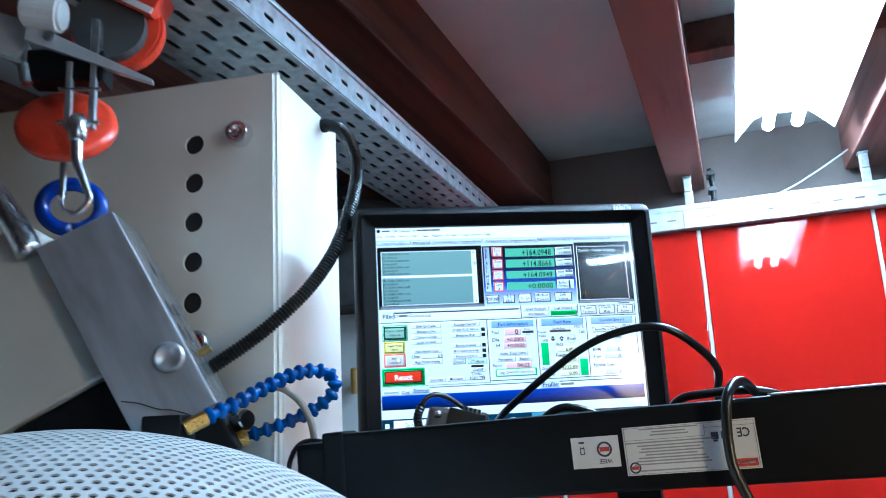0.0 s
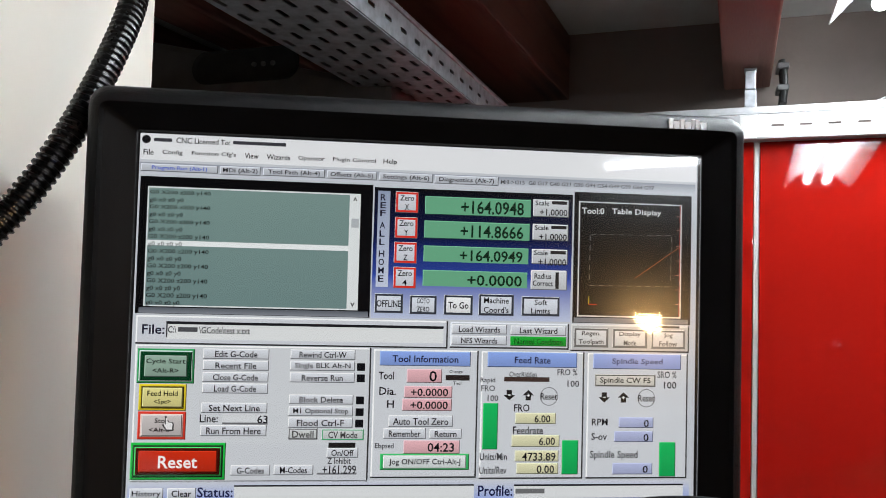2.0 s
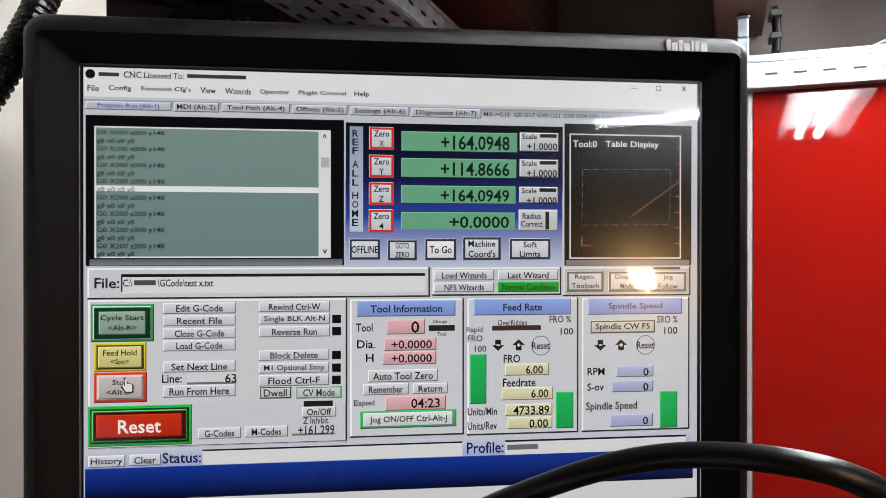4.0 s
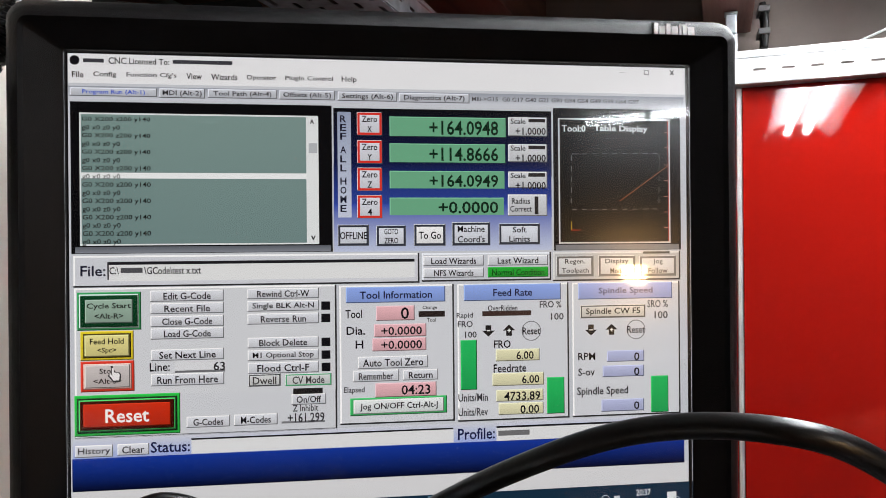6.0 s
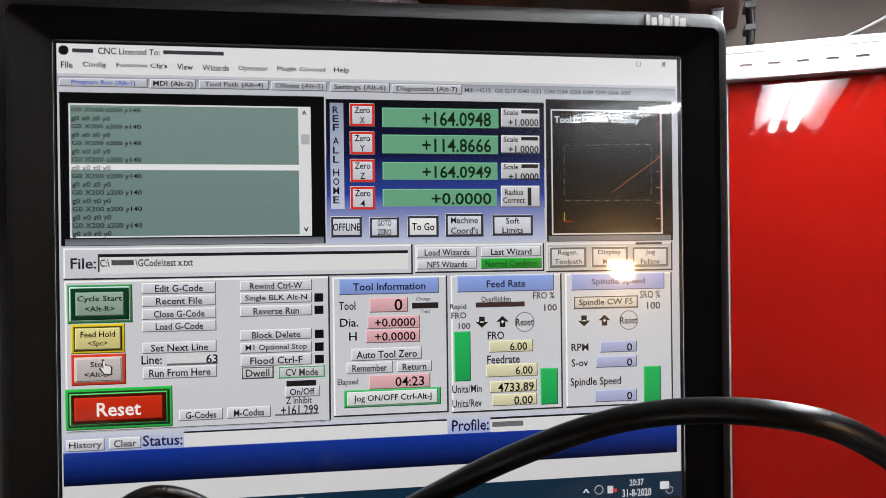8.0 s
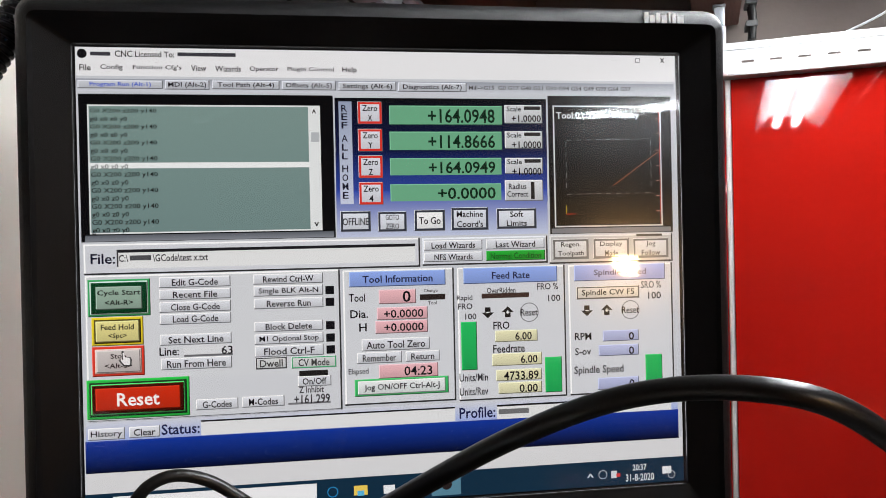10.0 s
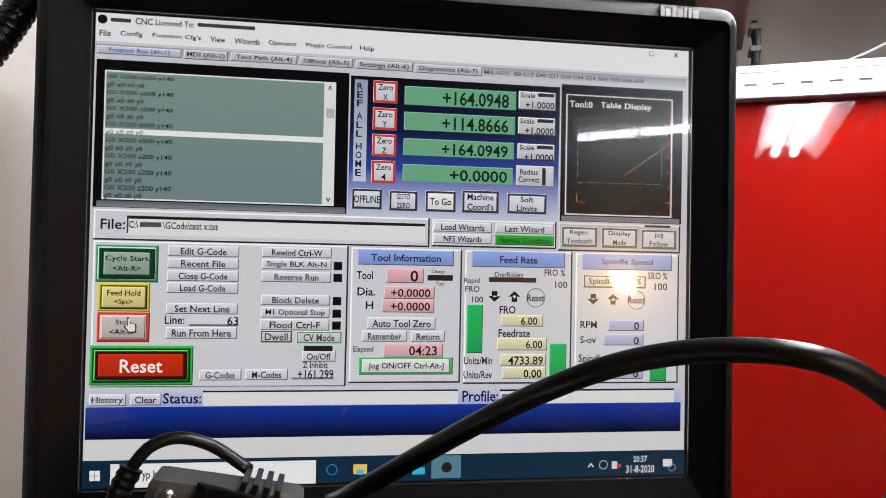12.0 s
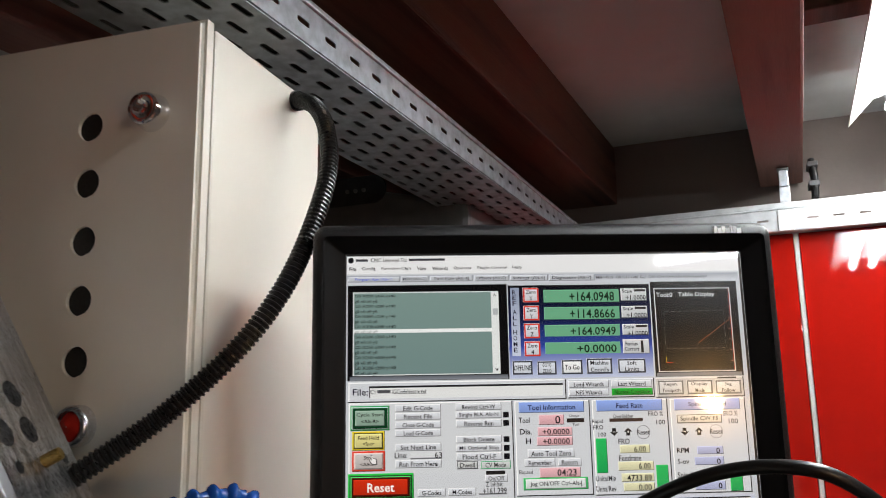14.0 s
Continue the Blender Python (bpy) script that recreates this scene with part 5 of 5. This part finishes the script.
def drilled_plate():
    """The side plate with a row of bores."""
    b = bmesh.new()
    zs = [0.0, 0.045, 0.065, 0.090, 0.115, 0.14, 0.165, 0.205]
    ys = [0.0125, 0.042, 0.071, 0.100]
    bores = {(1, 0): 0.0042, (1, 2): 0.0042, (2, 0): 0.0092, (2, 1): 0.0092, (3, 1): 0.0092, (3, 0): 0.0092, (5, 1): 0.0085}
    g = [[b.verts.new((0.0, y, z)) for y in ys] for z in zs]
    for r in range(len(zs) - 1):
        for c in range(3):
            q = (g[r][c], g[r][c + 1], g[r + 1][c + 1], g[r + 1][c])
            rad = bores.get((r, c), 0)
            if not rad:
                b.faces.new(q)
                continue
            cy, cz = (ys[c] + ys[c + 1]) / 2, (zs[r] + zs[r + 1]) / 2
            ring = [b.verts.new((0.0, cy + rad * math.cos(a), cz + rad * math.sin(a))) for a in (math.pi * (2 * k / 24 - 0.75) for k in range(24))]
            deep = [b.verts.new((-0.012, v.co.y, v.co.z)) for v in ring]
            for k in range(24):
                b.faces.new((ring[k], ring[(k + 1) % 24], deep[(k + 1) % 24], deep[k]))
                if k % 6 == 5:
                    b.faces.new((q[k // 6], q[(k // 6 + 1) % 4], ring[(k + 1) % 24], ring[k]))
                else:
                    b.faces.new((q[k // 6], ring[(k + 1) % 24], ring[k]))
            # Bore floor takes the near-black material, as shade deep in the hole.
            b.faces.new(deep).material_index = 1
    bmesh.ops.recalc_face_normals(b, faces=b.faces[:])
    return box(-0.072, -0.0125, 0.0125, 0.100, 0.0, 0.205, 0.001, b)


side = part("side_plate", drilled_plate(), aluminium, head, "bright milled aluminium side plate with bores", more=(seam_shade_dark,))
part("bolt", rod((0.0, 0.056, 0.055), (0.012, 0.056, 0.055), 0.0042, 14, bevel=0.0008), brass, side, "short threaded bolt")
bossm = lathe([(0.0005, 0.001), (0.008, 0.001), (0.0095, 0.004), (0.0125, 0.0045), (0.014, 0.001), (0.0145, 0.0)], 28, None, Matrix.Translation((-0.017, 0.0, 0.057)) @ pose(0, 0, 0, 90, 0, 0))
part("boss", bossm, alu_face, head, "round machined boss", True)
part("housing", box(-0.19, -0.0755, 0.018, 0.12, 0.073, 0.24, 0.004), beige_paint, head, "beige painted housing")
part("underside", box(-0.14, -0.004, 0.02, 0.11, -0.045, -0.001, 0.003), black_metal, head, "black underside of the head")
part("motor_tube", sweep([HEAD.inverted() @ Vector(p) for p in ((-0.42, 0.69, 1.81), (-0.345, 0.69, 1.745), (-0.308, 0.69, 1.70), (-0.288, 0.69, 1.662))], 0.012, 20, 0.008), aluminium, head, "bent polished aluminium tube", True)
part("crack_line", sweep([(-0.070, -0.0004, 0.043), (-0.058, -0.0004, 0.034), (-0.046, -0.0004, 0.021), (-0.036, -0.0004, 0.014), (-0.024, -0.0004, 0.002)], 0.0006, 6, 0.004), ink, head, "thin dark scribed line")
part("spindle_block", box(-0.17, -0.0755, 0.03, 0.115, -0.03, 0.0725, 0.003), black_metal, head, "black block under the housing")
part("column", box(-0.36, -0.191, 0.03, 0.11, 0.08, 0.18, 0.004), beige_paint, head, "beige arm that carries the head")
col = solid("machine_column", box(-0.62, -0.47, 0.66, 0.80, 0.0, 1.75, 0.006), beige_paint, Matrix.Identity(4), "beige column of the milling machine", "column")

# ---- blue segmented coolant hose ----
hose = thing("coolant_hose", Matrix.Identity(4), "blue segmented coolant hose looped back on itself", "coolant hose")
hpath = smooth_path([(-0.122, 0.648, 1.507), (-0.1, 0.668, 1.518), (-0.074, 0.695, 1.533), (-0.047, 0.72, 1.5455), (-0.022, 0.735, 1.5455), (-0.012, 0.738, 1.531), (-0.03, 0.738, 1.512), (-0.065, 0.737, 1.497), (-0.1, 0.737, 1.487)], 0.0118)
for a, c in zip(hpath, hpath[1:]):
    d = (c - a)
    seg = lathe([(0.0030, -0.0004), (0.0064, 0.0012), (0.0078, 0.0035), (0.0076, 0.0052), (0.0052, 0.0072), (0.0042, 0.0085), (0.0044, 0.0118)], 16, None, Matrix.Translation(a) @ d.to_track_quat("Z", "Y").to_matrix().to_4x4())
    part("segment", seg, blue_plastic, hose, "", True)
e0, e1 = hpath[0], hpath[-1]
part("brass_fitting", rod(e0 + Vector((-0.016, -0.006, -0.008)), e0 + Vector((0.001, 0, 0.0005)), 0.0072, 6, bevel=0.001), brass, hose, "hexagon brass fitting")
part("valve", rod(e1 + Vector((-0.034, -0.004, -0.010)), e1 + Vector((0.001, 0.0, 0.0)), 0.008, 16, bevel=0.001), brass, hose, "brass outlet valve")
part("valve_knob", rod(e1 + Vector((-0.010, -0.004, 0.014)), e1 + Vector((0.002, -0.016, 0.016)), 0.010, 18, bevel=0.002), chrome, hose, "chromed round valve knob")
part("knob_face", rod(e1 + Vector((0.0025, -0.0165, 0.0161)), e1 + Vector((0.0032, -0.0172, 0.0162)), 0.008, 18), black_metal, hose, "black knob face")
part("manifold", box(e0.x - 0.05, e0.x - 0.018, e0.y - 0.012, e0.y + 0.05, e0.z - 0.035, e0.z + 0.004, 0.002), black_metal, hose, "black manifold block")
gh = solid("grey_hose", sweep([(-0.085, 0.70, 1.530), (-0.062, 0.715, 1.530), (-0.040, 0.73, 1.505), (-0.034, 0.735, 1.46), (-0.04, 0.74, 1.38), (-0.06, 0.75, 1.22)], 0.0034, 12, 0.005), grey_cable, Matrix.Identity(4), "thin grey hose bending down behind the coolant hose", "hose", smooth=True)

# ---- perforated white guard ----
def guard():
    """A dome pierced by a staggered grid of round holes."""
    b = bmesh.new()
    rad, pitch, hole = 0.372, 0.0088, 0.0026
    n = 54

    def on(x, y):
        rr = math.hypot(x, y)
        t = rr / rad
        return Vector((rad * math.sin(t) * (x / rr if rr else 0), rad * math.sin(t) * (y / rr if rr else 0), rad * math.cos(t)))
    for j in range(-n, n):
        for i in range(-n, n):
            x, y = (i + 0.5 * (j % 2)) * pitch, j * pitch * 0.87
            if math.hypot(x, y) > 0.34:
                continue
            out = [b.verts.new(on(x + dx * pitch / 2, y + dy * pitch * 0.435)) for dx, dy in ((-1, -1), (1, -1), (1, 1), (-1, 1), (0, -1), (0, 1))]
            ring = [b.verts.new(on(x + hole * math.cos(a), y + hole * math.sin(a))) for a in (math.pi * (2 * k / 8 - 0.75) for k in range(8))]
            for k in range(8):
                if k in (1, 5):
                    mid = out[4] if k == 1 else out[5]
                    b.faces.new((out[k // 2], mid, ring[(k + 1) % 8], ring[k]))
                    b.faces.new((mid, out[(k // 2 + 1) % 4], ring[(k + 1) % 8]))
                elif k % 2:
                    b.faces.new((out[k // 2], out[(k // 2 + 1) % 4], ring[(k + 1) % 8], ring[k]))
                else:
                    b.faces.new((out[k // 2], ring[(k + 1) % 8], ring[k]))
    bmesh.ops.remove_doubles(b, verts=b.verts[:], dist=1e-5)
    return b


dome = thing("perforated_guard", Matrix.Translation((-0.207, 0.536, 1.132)) @ pose(0, 0, 0, 0, 0, 12), "white domed guard of perforated sheet metal", "guard")
gd = part("perforated_dome", guard(), white_perf, dome)
thicken(gd, 0.0012)
# Added dark shell: its colour makes the shade inside the dome's holes.
part("shade_liner", lathe([(0.0005, 0.352), (0.12, 0.331), (0.22, 0.275), (0.30, 0.184), (0.312, 0.10)], 40), seam_shade_dark, dome, "dark liner added for the shade inside the perforations", True)
part("skirt", lathe([(0.295, 0.226), (0.33, 0.17), (0.345, 0.0), (0.345, -1.13), (0.335, -1.13)], 48), white_perf, dome, "plain white drum wall", True)

# ---- electric hoist ----
hoist = thing("electric_hoist", Matrix.Translation((-0.253, 0.69, 1.781)), "red electric hoist with a hook, hanging over the milling head", "hoist")
TILT = Matrix.Translation((0.066, 0, 0.13)) @ Matrix.Rotation(radians(27), 4, "Y") @ Matrix.Translation((-0.066, 0, -0.13))
hh = box(-0.06, 0.066, 0.005, 0.045, 0.128, 0.215, 0.006)
part("housing", hh, red_paint, hoist, "red painted hoist housing", at=TILT.copy())
part("housing_edge", box(-0.06, 0.069, -0.004, 0.0045, 0.124, 0.215, 0.002), red_paint, hoist, "red cover plate", at=TILT.copy())
part("housing_rim", box(-0.06, 0.069, -0.0065, -0.0042, 0.124, 0.131, 0.001), white_enamel, hoist, "pale worn lower rim of the cover", at=TILT.copy())
part("warning_label", box(0.024, 0.060, -0.0055, -0.0041, 0.145, 0.185, 0.0002), yellow_label, hoist, "yellow warning label", at=TILT.copy())
drum = rod((0.026, 0.02, 0.124), (0.026, 0.04, 0.124), 0.046, 32, bevel=0.003)
part("drum", drum, red_paint, hoist, "red cable drum")
part("drum_core", rod((0.022, 0.006, 0.118), (0.022, 0.022, 0.118), 0.036, 28), dark_plastic, hoist, "grey wound cable on the drum")
armb = box(-0.045, 0.072, -0.020, 0.0, -0.010, 0.010, 0.0012)
for v in armb.verts:
    f = (0.072 - v.co.x) / 0.117
    v.co.z = v.co.z * (0.2 + 0.8 * f) + 0.078 - v.co.x * 0.42
    v.co.y = -0.010 + (v.co.y + 0.010) * (0.35 + 0.65 * f)
part("switch_lever", armb, zinc_white, hoist, "tapered steel limit switch lever")
part("lever_screw", rod((-0.022, -0.0235, 0.090), (-0.022, -0.0195, 0.090), 0.0055, 14, bevel=0.001), steel, hoist, "steel screw in the lever")
part("lever_bracket", box(0.014, 0.022, -0.016, -0.004, 0.075, 0.112, 0.0012), steel, hoist, "upright steel bracket")
part("mount_plate", box(-0.125, -0.048, -0.004, 0.012, 0.088, 0.128, 0.003), zinc_white, hoist, "blue-grey steel mounting plate", at=Matrix.Translation((-0.09, 0, 0.1)) @ Matrix.Rotation(radians(20), 4, "Y") @ Matrix.Translation((0.09, 0, -0.1)))
part("lever_block", box(-0.046, 0.026, -0.012, 0.02, 0.050, 0.082, 0.004), black_metal, hoist, "black switch block")
part("roller", rod((-0.046, -0.02, 0.118), (-0.010, -0.02, 0.112), 0.017, 24, bevel=0.003), white_enamel, hoist, "white plastic roller")
part("spring", sweep([(-0.077 + 0.006 * math.cos(k), -0.02 + 0.006 * math.sin(k), 0.10 + 0.0022 * k) for k in range(30)], 0.0012, 8, 0.002), steel, hoist, "steel coil spring")
for s in (-1, 1):
    part("strap", box(0.006 + 0.011 * s - 0.003, 0.006 + 0.011 * s + 0.003, -0.014, -0.006, 0.0, 0.068, 0.001), galvanised, hoist, "flat steel strap")
for z in (0.04, 0.006):
    part("strap_pin", rod((-0.014, -0.012, z), (0.024, -0.012, z), 0.0022, 12), steel, hoist)
part("chain_link", rod((-0.048, -0.01, 0.066), (-0.044, -0.01, 0.046), 0.006, 12, bevel=0.001), steel, hoist)
wt = lathe([(0.0005, 0.006), (0.012, 0.007), (0.036, 0.004), (0.0425, 0.0), (0.0425, -0.007), (0.030, -0.013), (0.0005, -0.014)], 40, None, Matrix.Translation((-0.014, 0.012, 0.015)) @ Matrix.Scale(1.08, 4) @ pose(0, 0, 0, 62, 18, 0))
part("weight_disc", wt, red_paint, hoist, "round orange-red limit weight", True)
part("swivel", lathe([(0.0005, 0.0), (0.006, 0.0), (0.0085, -0.006), (0.0085, -0.022), (0.006, -0.028), (0.0005, -0.028)], 20, None, Matrix.Translation((0.006, -0.016, 0.012))), steel, hoist, "steel hook swivel", True)
part("hook", sweep([(0.006, -0.016, -0.010), (0.008, -0.018, -0.035), (0.016, -0.018, -0.058), (0.020, -0.018, -0.072), (0.010, -0.018, -0.084), (-0.002, -0.018, -0.080), (-0.005, -0.018, -0.068)], lambda i: 0.0062 - 0.00009 * i, 14, 0.002), steel, hoist, "steel load hook", True)
part("latch", box(-0.006, -0.001, -0.021, -0.015, -0.07, -0.036, 0.001), steel, hoist, "sprung hook latch")
part("suspension", box(-0.01, 0.03, 0.01, 0.04, 0.28, CEIL - 1.781 - 0.001), steel, hoist, "steel suspension bracket")

eye = thing("lifting_eye", Matrix.Translation((-0.256, 0.695, 1.709)), "blue painted lifting eye on the milling head", "lifting eye")
part("ring", sweep([(0.0245 * math.cos(2 * math.pi * k / 20 - 1.5), 0.006 * math.sin(2 * math.pi * k / 20), 0.0225 * math.sin(2 * math.pi * k / 20 - 1.5)) for k in range(21)], 0.0068, 16, 0.004), blue_paint, eye, "thick blue ring", True)
part("shank", rod((0.008, 0.004, -0.024), (0.020, 0.004, -0.045), 0.009, 16), blue_paint, eye)
